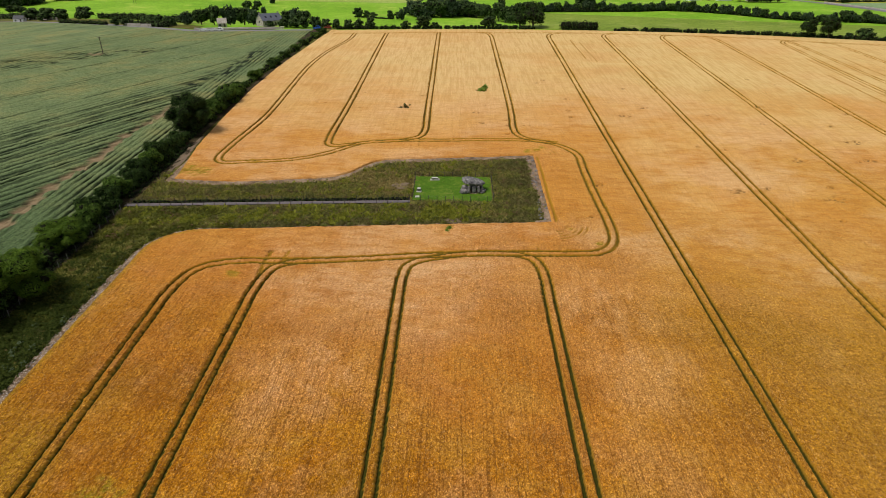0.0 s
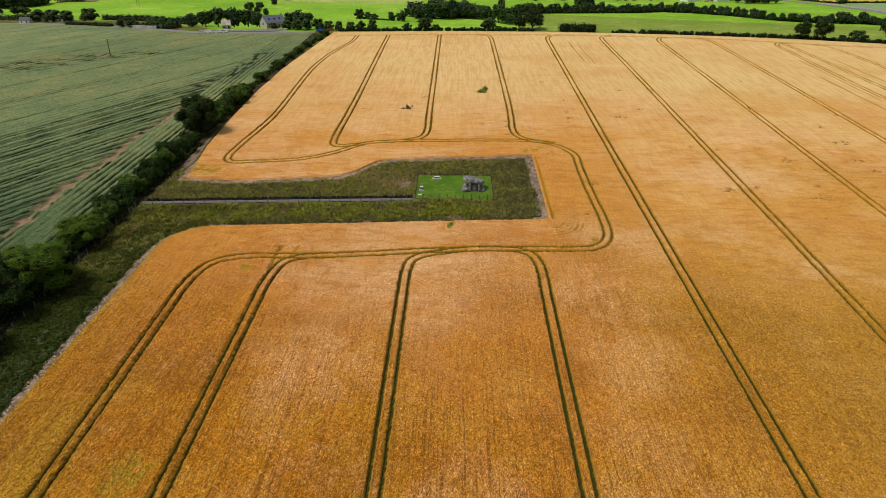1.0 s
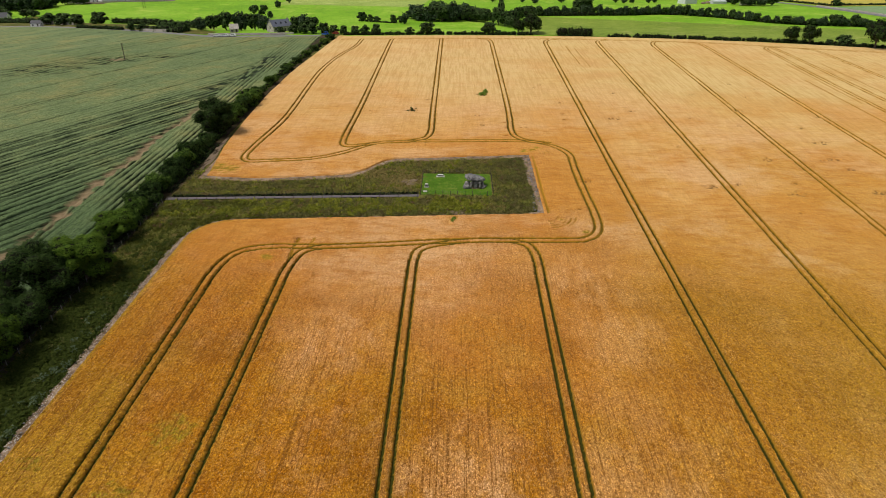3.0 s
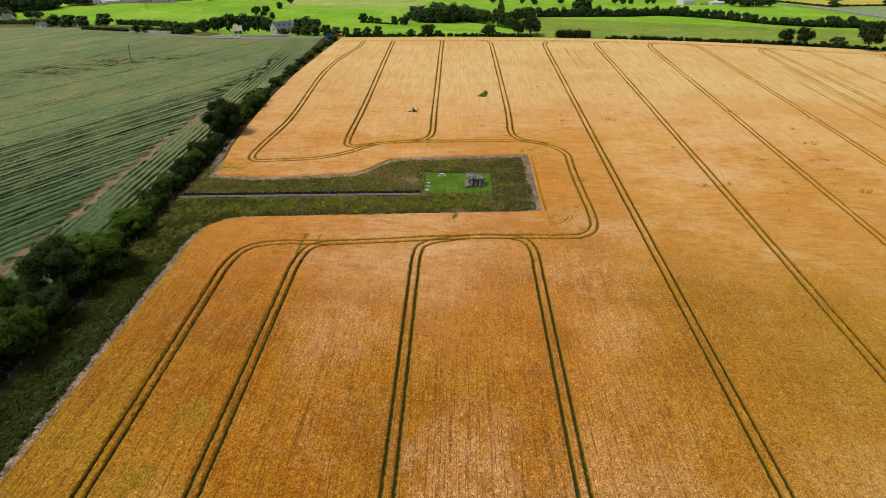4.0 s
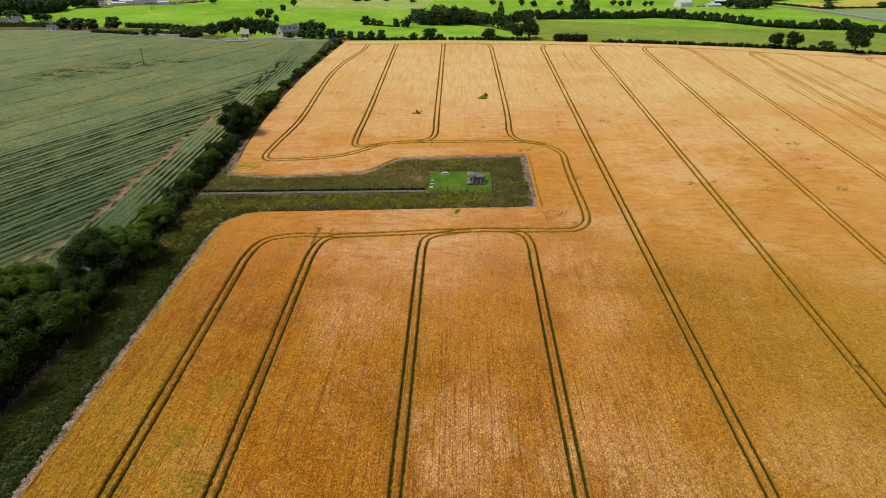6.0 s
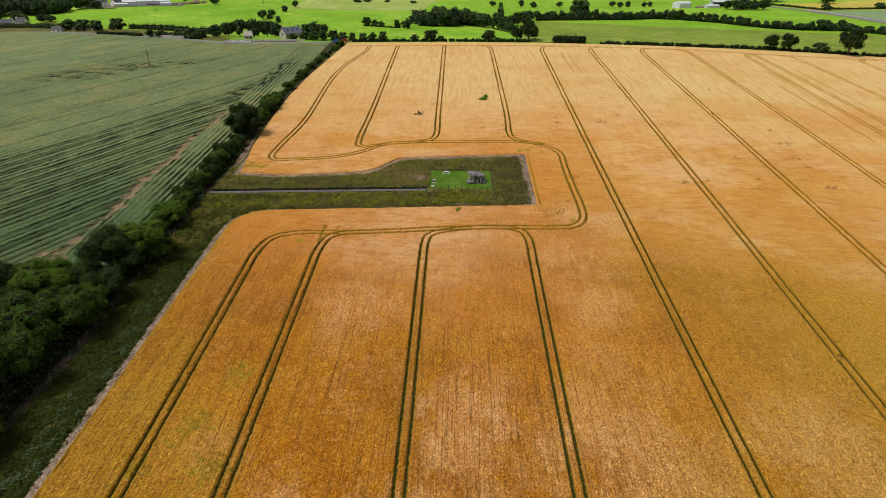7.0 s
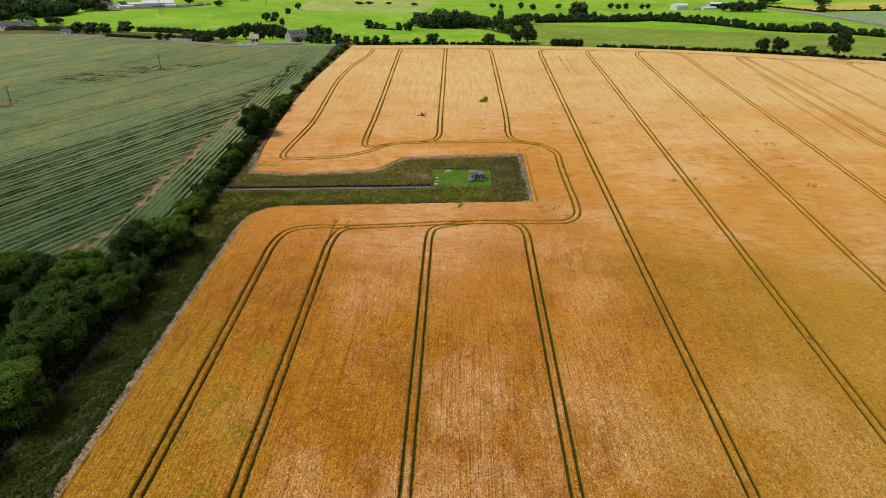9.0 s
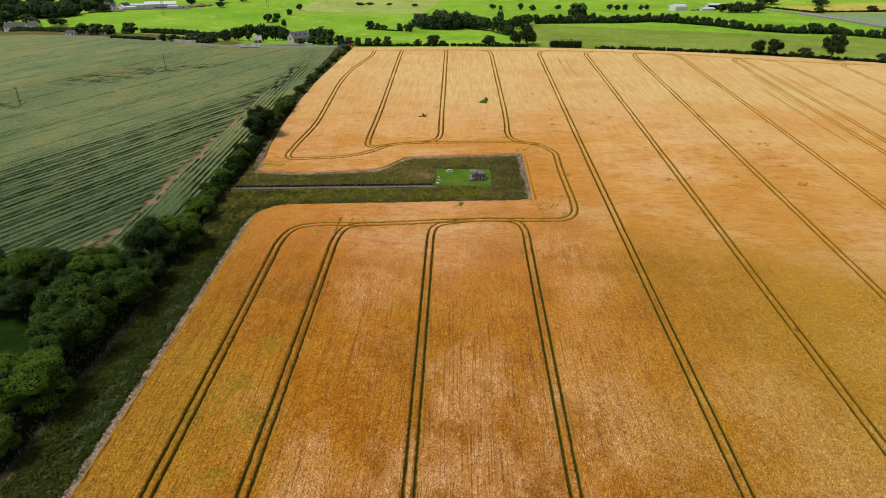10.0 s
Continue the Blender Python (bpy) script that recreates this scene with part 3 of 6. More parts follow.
def build_wheat():
    near = wheat_patch(np.arange(-63, 205, 0.28), np.arange(2.0, 120.6, 0.30), 21)
    middle = wheat_patch(np.arange(-77, 232, 0.30), np.arange(119.8, 200.8, 0.36), 22)
    far = wheat_patch(np.arange(-77, 250, 0.33), np.arange(199.6, 280.6, 0.75), 23)
    last = wheat_patch(np.arange(-77, 250, 0.36), np.arange(279.8, 342, 0.50), 25)
    behind = wheat_patch(np.arange(-63, 70, 0.28), np.arange(-72, 3.1, 1.5), 26)
    rest = wheat_patch(np.arange(-63, 321, 3.0), np.arange(-72, 330, 3.0), 24, False)
    verts, quads, track, weedy, ear, lodged, pale, n = [], [], [], [], [], [], [], 0
    for v, q, t, w, e, l, p in (near, middle, far, last, behind, rest):
        verts.append(v), quads.append(q + n), track.append(t), weedy.append(w), ear.append(e), lodged.append(l), pale.append(p)
        n += len(v)
    me = mesh_of("wheat_crop", np.vstack(verts), np.vstack(quads), WHEAT, True, lodged=np.concatenate(lodged), bleach=np.concatenate(pale), track=np.concatenate(track), weedy=np.concatenate(weedy), ripe=np.concatenate(ear))
    tagged(new("wheat_crop", me), "ripe orange-gold wheat with paired tractor tramlines", "wheat field", kind="stuff")


build_wheat()


# ---- the green crop beyond the hedge ----
def build_green_crop():
    """Grids that lie along the drilled rows: the main block on the skew, the headland beside the hedge."""
    turn = radians(29)
    ca, sa = math.cos(turn), math.sin(turn)
    stack, n = [], 0
    blocks = [(np.arange(-330, -60, 0.3), np.arange(-60, 250, 1.2), "main"), (np.arange(-720, -329.9, 1.2), np.arange(-40, 520, 2.4), "main"),
              (np.arange(-330, -60, 1.2), np.arange(249.9, 520, 2.4), "main"), (np.arange(-94.2, -77.4, 0.3), np.arange(74, 344, 1.0), "side")]
    for us, vs, which in blocks:
        u, v, quads = grid(us, vs)
        x, y = (u * ca + v * sa, v * ca - u * sa) if which == "main" else (u, v)
        r = np.random.RandomState(len(us))
        wander = lumps(x, y, 60, 8) * 0.5
        if which == "main":
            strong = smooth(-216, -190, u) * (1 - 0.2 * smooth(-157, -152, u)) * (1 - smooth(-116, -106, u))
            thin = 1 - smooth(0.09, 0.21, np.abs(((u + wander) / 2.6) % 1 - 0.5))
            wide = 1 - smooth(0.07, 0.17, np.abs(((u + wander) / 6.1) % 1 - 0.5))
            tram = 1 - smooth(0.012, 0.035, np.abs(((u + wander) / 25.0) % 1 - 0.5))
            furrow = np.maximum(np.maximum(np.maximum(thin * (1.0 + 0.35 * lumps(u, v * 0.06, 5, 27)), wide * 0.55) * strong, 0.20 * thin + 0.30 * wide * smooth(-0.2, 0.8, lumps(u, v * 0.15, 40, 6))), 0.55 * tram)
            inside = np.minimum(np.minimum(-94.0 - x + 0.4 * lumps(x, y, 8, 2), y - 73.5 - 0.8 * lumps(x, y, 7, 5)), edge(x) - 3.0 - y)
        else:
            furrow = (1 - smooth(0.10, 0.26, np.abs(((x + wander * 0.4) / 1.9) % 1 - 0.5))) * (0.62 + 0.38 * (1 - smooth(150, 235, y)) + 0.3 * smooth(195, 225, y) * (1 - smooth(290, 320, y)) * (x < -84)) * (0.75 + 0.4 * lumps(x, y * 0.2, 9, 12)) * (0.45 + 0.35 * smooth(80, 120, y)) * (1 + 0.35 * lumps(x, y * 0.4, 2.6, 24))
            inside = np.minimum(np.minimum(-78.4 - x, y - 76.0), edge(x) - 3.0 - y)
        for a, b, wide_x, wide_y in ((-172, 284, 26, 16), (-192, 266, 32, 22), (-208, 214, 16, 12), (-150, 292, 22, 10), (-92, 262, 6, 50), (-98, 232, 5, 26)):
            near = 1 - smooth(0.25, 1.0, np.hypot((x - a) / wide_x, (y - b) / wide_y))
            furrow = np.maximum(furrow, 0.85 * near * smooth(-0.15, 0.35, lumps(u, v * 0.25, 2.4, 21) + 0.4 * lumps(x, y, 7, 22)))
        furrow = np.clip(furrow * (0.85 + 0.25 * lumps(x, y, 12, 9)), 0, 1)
        bare = (1 - smooth(0.2, 1.7, np.abs(x + 94.3 + 0.7 * lumps(y, y * 0, 30, 3)) + 1.3 * lumps(x, y, 6, 14) + 0.6 * lumps(x, y, 1.6, 15))) * smooth(70, 84, y) * (1 - smooth(185, 212, y))
        for a, b, size in ((-202.3, 215, 3.5), (-168, 285.2, 4.0), (-98, 86, 1.6), (-90.5, 80.5, 1.3), (-93, 84, 1.5), (-87.5, 78.5, 1.2), (-101, 80, 1.4)):
            bare = np.maximum(bare, 1 - smooth(0.3, 1.0, np.hypot((x - a) / 1.7, y - b) / size + 0.5 * lumps(x, y, 2.5, 6)))
        tall = 0.75 + 0.06 * lumps(x, y, 4, 2) + r.uniform(-0.10, 0.10, len(x)) - 0.5 * furrow - 0.5 * bare
        verts = np.c_[x, y, ground(x, y) + 0.03 + np.maximum(0.06, tall) * smooth(-0.3, 0.8, inside) - 0.3 * (inside < -0.25)]
        # Darker towards the near end, for the shaded gaps seen from above.
        young = 1 - smooth(85, 190, y + 14 * lumps(x, y, 60, 23))
        v2, q2, f2, b2, y2 = trimmed(verts, quads, (inside[quads] > -0.2).any(1), furrow, bare, young)
        stack.append((v2, q2 + n, f2, b2, y2))
        n += len(v2)
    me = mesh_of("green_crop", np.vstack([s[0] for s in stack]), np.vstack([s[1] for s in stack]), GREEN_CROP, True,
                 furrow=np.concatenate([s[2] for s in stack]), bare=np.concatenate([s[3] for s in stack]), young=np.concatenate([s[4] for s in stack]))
    tagged(new("green_crop", me), "grey-green unripe crop with dark drilled rows and bare streaks", "crop field", kind="stuff")


build_green_crop()


# ---- sheets of other ground ----
def drape(name, xs, ys, shape, lift, mat, label, category, bumpy=0.0, seed=1):
    x, y, quads = grid(xs, ys)
    inside = shape(x, y)
    r = np.random.RandomState(seed)
    z = ground(x, y) + lift + (bumpy * (0.5 * lumps(x, y, 4, seed) + 0.3 * lumps(x, y, 1.4, seed + 1)) + r.uniform(0, bumpy * 0.6, len(x)) if bumpy else 0)
    verts, quads = trimmed(np.c_[x, y, z], quads, (inside[quads] > 0).any(1))
    return tagged(new(name, mesh_of(name, verts, quads, mat, not bumpy)), label, category, kind="structure")


def patch(name, corners, mat, label, lift=0.12, n=26):
    """A field laid over the land between four corners (x, y)."""
    a, b, c, d = [np.array(p, float) for p in corners]
    u, v, quads = grid(np.linspace(0, 1, n), np.linspace(0, 1, n))
    p = (a * (1 - u)[:, None] + b * u[:, None]) * (1 - v)[:, None] + (d * (1 - u)[:, None] + c * u[:, None]) * v[:, None]
    me = mesh_of(name, np.c_[p, ground(p[:, 0], p[:, 1]) + lift], quads, mat, False)
    return tagged(new(name, me), label, "field", kind="structure")


def ribbon(name, points, width, lift, mat, label, category, step=3.0):
    p = np.array(points, float)
    seg = np.hypot(*np.diff(p, axis=0).T)
    s = np.concatenate([[0], np.cumsum(seg)])
    t = np.linspace(0, s[-1], max(2, int(s[-1] / step)))
    c = np.c_[np.interp(t, s, p[:, 0]), np.interp(t, s, p[:, 1])]
    d = np.gradient(c, axis=0)
    d /= np.hypot(d[:, 0], d[:, 1])[:, None]
    side = np.c_[d[:, 1], -d[:, 0]]
    rows = [c + side * width * k for k in (-0.5, -0.17, 0.17, 0.5)]
    v = np.stack(rows, 1).reshape(-1, 2)
    i = np.arange(len(c) * 4).reshape(-1, 4)
    quads = np.stack([i[:-1, :-1], i[:-1, 1:], i[1:, 1:], i[1:, :-1]], -1).reshape(-1, 4)
    me = mesh_of(name, np.c_[v, ground(v[:, 0], v[:, 1]) + lift], quads, mat, False)
    return tagged(new(name, me), label, category, kind="structure")


LAWN_X, LAWN_Y = (-10.0, 8.3), (125.7, 139.2)


def path_y(x):
    return 124.95 + 0.058 * (x + 10)


def in_lawn(x, y, m=0.0):
    return (x > LAWN_X[0] - m) & (x < LAWN_X[1] + m) & (y > LAWN_Y[0] - m) & (y < LAWN_Y[1] + m)


drape("meadow", np.arange(-77, 21, 0.5), np.arange(-40, 157, 0.5), lambda x, y: np.minimum(0.25 - wheat_depth(x, y), np.where(in_lawn(x, y, -0.6), -1, 1)),
      0.10, ROUGH, "rough uncut grass, olive green with brown patches", "grass", 0.22, 31)
drape("lawn", np.arange(LAWN_X[0], LAWN_X[1] + 0.1, 0.5), np.arange(LAWN_Y[0], LAWN_Y[1] + 0.1, 0.5), lambda x, y: x * 0 + 1, 0.28, LAWN,
      "bright green mown lawn round a dolmen", "lawn")
drape("stony_margin", np.arange(-63.5, -49, 0.35), np.arange(-40, 113, 0.35),
      lambda x, y: np.minimum(wheat_depth(x, y) + 1.02 - 0.5 * smooth(92, 106, y) + 0.2 * lumps(x, y, 3, 2), 0.1 - wheat_depth(x, y)), 0.30, GRAVEL, "pale stony bare soil along the wheat's edge", "soil", 0.10, 33)
drape("soil_margin", np.arange(-70, 21, 0.35), np.arange(108, 157, 0.35),
      lambda x, y: np.minimum(np.minimum(wheat_depth(x, y) + np.where(y > 132, 1.9, np.where(x < 17, 0.35, 1.05)) + 0.25 * lumps(x, y, 3, 2), 0.1 - wheat_depth(x, y)), np.where((y < 113) & (x < -49.5), -1, 1)),
      0.30, PINK_SOIL, "pinkish bare soil along the wheat's edge", "soil", 0.10, 34)
drape("bare_spot", np.arange(-17, -9.5, 0.25), np.arange(129, 137, 0.25), lambda x, y: 1 - np.hypot((x + 13.2) / 1.7, (y - 133.0) / 1.6) + 0.35 * lumps(x, y, 1.8, 5), 0.40, EARTH, "worn brown soil beside the lawn's fence", "soil", 0.06, 46)
drape("bare_spot", np.arange(-4, 2, 0.25), np.arange(113.5, 118.5, 0.25), lambda x, y: 1 - np.hypot((x + 0.9) / 1.8, (y - 115.7) / 1.0) + 0.2 * lumps(x, y, 1.5, 3), 0.42, EARTH, "worn bare soil between meadow and wheat", "soil", 0.05, 36)
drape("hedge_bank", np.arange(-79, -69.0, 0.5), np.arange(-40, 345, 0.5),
      lambda x, y: np.minimum(x + 78.8, -72.6 + 1.0 * smooth(130, 136, y) - 2.2 * smooth(150, 170, y) + 0.3 * lumps(x, y, 9, 4) - x), 0.33, SHADED_HEDGE_SOIL, "bare brown soil under the hedge", "soil", 0.06, 35)
drape("bare_strip", np.arange(-74, -69, 0.3), np.arange(-20, 84, 0.3),
      lambda x, y: np.minimum(np.minimum(x + 72.6, -71.75 + 0.5 * smooth(35, 48, y) - 1.2 * smooth(54, 70, y) - x + 0.55 * lumps(x, y, 4, 6) + 0.3 * lumps(x, y, 1.2, 7)), 83 - y), 0.36, FENCE_SOIL, "trampled brown soil along the old wire fence", "soil", 0.05, 47)
drape("grass_bank", np.arange(-80, -67, 0.5), np.arange(134, 346, 0.5), lambda x, y: np.minimum(0.2 - wheat_depth(x, y), x + 79.5), 0.12, ROUGH, "rough grass between hedge and wheat", "grass", 0.15, 39)
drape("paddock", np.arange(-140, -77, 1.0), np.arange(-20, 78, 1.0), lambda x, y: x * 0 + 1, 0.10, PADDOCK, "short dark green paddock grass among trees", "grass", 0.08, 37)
drape("earth_track", np.arange(-74, -66, 0.3), np.arange(133, 172, 0.3),
      lambda x, y: np.minimum(np.minimum(-0.7 - wheat_depth(x, y) - 1.6 * (1 - smooth(140, 149, y)), x + 73.0 - 1.9 * (1 - smooth(136, 150, y))), np.minimum(y - 135.0, 168 - y)) + 0.25 * lumps(x, y, 4, 6), 0.34, EARTH, "pale bare earth track between hedge and wheat", "soil", 0.05, 38)
ribbon("footpath", [(x, path_y(x)) for x in (-10.4, -30, -50, -73)], 1.25, 0.40, TRACKWAY, "grey gravel footpath between wire fences", "path", 1.5)
ribbon("lane", [(x, float(edge(x)) + 1.0) for x in range(-560, -76, 12)], 4.5, 0.25, ROAD, "narrow pale country lane along the crop", "road")
ribbon("main_road", [(390, 850), (407, 807), (427, 765), (441, 714), (454, 648), (470, 560)], 12.0, 0.3, ROAD, "grey road through the valley", "road")
ribbon("field_track", [(-66, 338.5), (-18, 335.0), (40, 328.6), (110, 317), (180, 301), (235, 285)], 2.4, 0.25, GRAVEL, "bare strip along the wheat's far edge", "soil")
patch("grazed_field", [(34, 336), (350, 262), (420, 552), (68, 628)], PALE_PASTURE, "pale grazed grassland beyond the wheat")
patch("upper_pasture", [(-205, 705), (-45, 700), (-20, 960), (-200, 940)], DRY_PASTURE, "pale grassland on the valley's far side")
patch("barley_field", [(412, 838), (445, 772), (760, 800), (760, 960)], YELLOW_CROP, "yellow ripening barley beyond the road", 0.15)
patch("far_crop", [(444, 765), (462, 665), (640, 690), (700, 790)], BLUE_CROP, "blue-green young crop beyond the road", 0.15)
patch("garden", [(-540, 585), (-330, 463), (-330, 476), (-540, 665)], ROUGH, "overgrown garden grass round the cottages", 0.2)
patch("garden", [(-428, 573), (-330, 472), (-322, 490), (-405, 588)], ROUGH, "overgrown garden grass between the cottages and a shed", 0.2)
patch("garden", [(-330, 465), (-200, 385), (-190, 405), (-322, 490)], ROUGH, "rough grass bank beside the lane", 0.2)
patch("garden", [(-205, 389), (-153, 361), (-150, 373), (-200, 402)], ROUGH, "rough grass bank beside the lane", 0.24)
patch("verge", [(-260, 412), (-172, 366), (-160, 410), (-250, 450)], PALE_PASTURE, "rough paddock between lane and hedge")
patch("farmyard", [(-440, 690), (-330, 722), (-338, 760), (-430, 725)], TRACKWAY, "brown-grey farmyard between sheds", 0.25)
patch("yard", [(-152, 357), (-102, 350), (-103, 358), (-146, 366)], TRACKWAY, "grey gravel yard in front of the house", 0.2)


# ---- trees, bushes and hedges ----
def tube(points, radii, sides=7):
    """Verts and quads of a tapered limb along points."""
    points = [Vector(p) for p in points]
    verts, quads = [], []
    for i, (p, r) in enumerate(zip(points, radii)):
        d = (points[min(i + 1, len(points) - 1)] - points[max(i - 1, 0)]).normalized()
        a = d.orthogonal().normalized()
        b = d.cross(a)
        verts += [p + (a * math.cos(k * math.tau / sides) + b * math.sin(k * math.tau / sides)) * r for k in range(sides)]
        if i:
            o = (i - 1) * sides
            quads += [(o + k, o + (k + 1) % sides, o + sides + (k + 1) % sides, o + sides + k) for k in range(sides)]
    return np.array([tuple(v) for v in verts]), np.array(quads)


def joined(pieces):
    verts, faces, n = [], [], 0
    for v, f in pieces:
        verts.append(v), faces.append(f + n)
        n += len(v)
    return np.vstack(verts), np.vstack(faces)


def leaves(lobes, count, leaf, seed):
    """Small tilted leaf sprays over the skins of overlapping lobes, and lumpy near-black hearts as the shade inside
    them; how many quads are leaves.
    """
    r = np.random.RandomState(seed)
    lobes = np.array(lobes, float)
    area = lobes[:, 3] * lobes[:, 5]
    pick = r.choice(len(lobes), count, p=area / area.sum())
    d = r.normal(size=(count, 3))
    d[:, 2] = np.where(d[:, 2] < 0, d[:, 2] * 0.75, d[:, 2])
    d /= np.linalg.norm(d, axis=1)[:, None]
    lob = lobes[pick]
    knob = 1 + 0.16 * np.sin(d[:, 0] * 7 + pick) * np.sin(d[:, 1] * 6 + 2 * pick) + 0.10 * np.sin(d[:, 2] * 11 + pick)
    p = lob[:, :3] + d * lob[:, 3:] * (r.uniform(0.78, 1.08, count) * knob)[:, None]
    deep = np.zeros(count)
    for c in lobes:
        q = ((p - c[:3]) / c[3:])
        deep = np.maximum(deep, 1 - np.linalg.norm(q, axis=1))
    x, y, z = p.T * 1.1
    clump = (np.sin(2.2 * x + 1.3 * np.sin(1.7 * y)) + np.sin(2.4 * y + 1.3 * np.sin(1.9 * z)) + np.sin(2.6 * z + 1.3 * np.sin(1.5 * x))) / 3
    p = p + d * (0.22 * clump * np.minimum(lob[:, 3], 1.6))[:, None]
    keep = (deep < 0.32) & (clump > -0.55 + r.normal(size=count) * 0.12)
    p, d = p[keep], d[keep]
    n = len(p)
    nrm = d + r.normal(size=(n, 3)) * 0.45 + np.array([0, 0, 0.25])
    nrm /= np.linalg.norm(nrm, axis=1)[:, None]
    t = np.cross(nrm, r.normal(size=(n, 3)))
    t /= np.linalg.norm(t, axis=1)[:, None]
    b = np.cross(nrm, t)
    s = (leaf * r.uniform(0.55, 1.35, n))[:, None]
    corners = np.stack([p - t * s * 0.6, p + b * s * 0.42 + nrm * s * 0.12, p + t * s * 0.6, p - b * s * 0.42 - nrm * s * 0.12], 1)
    verts, quads = corners.reshape(-1, 3), np.arange(4 * n).reshape(-1, 4)
    pieces = [(verts, quads)]
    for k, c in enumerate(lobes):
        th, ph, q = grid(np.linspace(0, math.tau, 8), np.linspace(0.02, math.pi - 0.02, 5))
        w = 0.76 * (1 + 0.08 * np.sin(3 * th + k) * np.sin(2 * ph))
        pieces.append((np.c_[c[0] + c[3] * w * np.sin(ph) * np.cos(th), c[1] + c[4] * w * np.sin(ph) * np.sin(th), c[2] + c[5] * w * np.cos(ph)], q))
    return *joined(pieces), n


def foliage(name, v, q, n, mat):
    """Leaves and shade-dark hearts as one mesh of two materials."""
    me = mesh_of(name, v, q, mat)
    me.materials.append(CROWN_SHADE)
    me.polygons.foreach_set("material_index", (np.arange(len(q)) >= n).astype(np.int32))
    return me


def tree_kind(name, seed, height, radius, bole, lobe_count, leaf_count, leaf, mat, label, category="tree", squat=1.0, billow=False):
    """A tapered trunk with limbs and an uneven crown of leaf sprays."""
    r = random.Random(seed)
    top = new(name)
    tagged(top, label, category)
    crown_mid, crown_half = (height + bole) / 2, (height - bole) / 2
    core = 0.54 if billow else 0.62
    lobes = [(0, 0, crown_mid, radius * core, radius * core, crown_half * (core + 0.18))]
    for i in range(lobe_count):
        a = i * 2.399 + r.uniform(-0.4, 0.4)
        up = r.uniform(-0.85, 0.85)
        out = math.sqrt(max(0.05, 1 - up * up)) * (r.uniform(0.58, 0.96) if billow else r.uniform(0.62, 0.86))
        size = r.uniform(0.20, 0.36) if billow else r.uniform(0.24, 0.44)
        lobes.append((math.cos(a) * out * radius, math.sin(a) * out * radius, crown_mid + up * crown_half * 0.80, radius * size, radius * size * r.uniform(0.85, 1.15), min(radius, crown_half) * size * squat))
    v, q, n = leaves(lobes, leaf_count, leaf, seed)
    thick = 0.035 * height + 0.05
    limbs = [tube([(0, 0, -0.4), (r.uniform(-0.2, 0.2), r.uniform(-0.2, 0.2), bole), (r.uniform(-0.4, 0.4), r.uniform(-0.4, 0.4), crown_mid + crown_half * 0.4)], [thick * 1.25, thick * 0.8, thick * 0.2])]
    for lobe in lobes[1:6]:
        limbs.append(tube([(0, 0, bole * 0.8 + 0.3), (lobe[0] * 0.45, lobe[1] * 0.45, (bole + lobe[2]) / 2), lobe[:3]], [thick * 0.5, thick * 0.32, thick * 0.1], 5))
    tv, tq = joined(limbs)
    child("trunk", mesh_of("trunk", tv, tq, BARK, False), top)
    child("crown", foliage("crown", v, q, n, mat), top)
    return top


BIG = {}


def sized(name, top):
    """Notes how high and how wide a pattern tree really is."""
    crown = next(c for c in top.children if c.name.startswith("crown"))
    co = np.array([v.co for v in crown.data.vertices])
    BIG[name] = (float(co[:, 2].max()), float(np.percentile(np.hypot(co[:, 0], co[:, 1]), 97)))


KINDS = {
    "near_a": tree_kind("tree", 1, 10.0, 4.6, 1.6, 27, 38000, 0.17, LEAF[0], "broad green hedgerow tree with a dense crown", billow=True),
    "near_b": tree_kind("tree", 2, 9.0, 4.6, 1.2, 24, 62000, 0.15, LEAF[1], "bright green hedgerow tree with a rounded crown", billow=True),
    "near_c": tree_kind("tree", 3, 9.5, 4.4, 1.0, 27, 38000, 0.17, LEAF[2], "dark green hedgerow tree with a lumpy crown", billow=True),
    "bush_a": tree_kind("bush", 4, 4.0, 2.6, 0.2, 9, 4800, 0.28, LEAF[0], "dense green hawthorn bush in a field hedge", "bush"),
    "bush_b": tree_kind("bush", 5, 3.6, 2.6, 0.1, 8, 4600, 0.28, LEAF[2], "dark green thorn bush in a field hedge", "bush"),
    "far_a": tree_kind("tree", 6, 10.0, 4.6, 0.5, 13, 1050, 1.02, LEAF[3], "distant dark green tree with a round crown"),
    "far_b": tree_kind("tree", 7, 10.0, 4.2, 0.4, 12, 1000, 1.02, LEAF[4], "distant dark tree with an uneven crown"),
    "field_tree": tree_kind("tree", 9, 10.0, 4.6, 2.3, 16, 3200, 0.46, LEAF[2], "dark green field tree with a clear trunk"),
    "hedge_tree": tree_kind("tree", 10, 10.0, 4.8, 0.7, 18, 3200, 0.48, LEAF[2], "dark green round-crowned tree at the field edge"),
    "far_c": tree_kind("tree", 8, 5.0, 3.2, 0.3, 7, 600, 0.8, LEAF[3], "distant dark green hedge bush", "bush"),
}
for kind_name, pattern in KINDS.items():
    sized(kind_name, pattern)
planted = set()
rng = random.Random(77)


def plant(kind, x, y, height, radius, group=""):
    """One tree or bush of a kind, that high and wide; the first of each kind is the pattern itself."""
    h, r = BIG[kind]
    m = pose(x, y, gz(x, y) - 0.05, 0, 0, rng.uniform(0, 360)) @ Matrix.Diagonal((radius / r, radius / r, height / h, 1))
    if kind in planted:
        ob = copy_thing(KINDS[kind], Matrix.Identity(4))
    else:
        ob = KINDS[kind]
        planted.add(kind)
    ob.matrix_basis = m
    if group:
        ob["group"] = group
    return ob


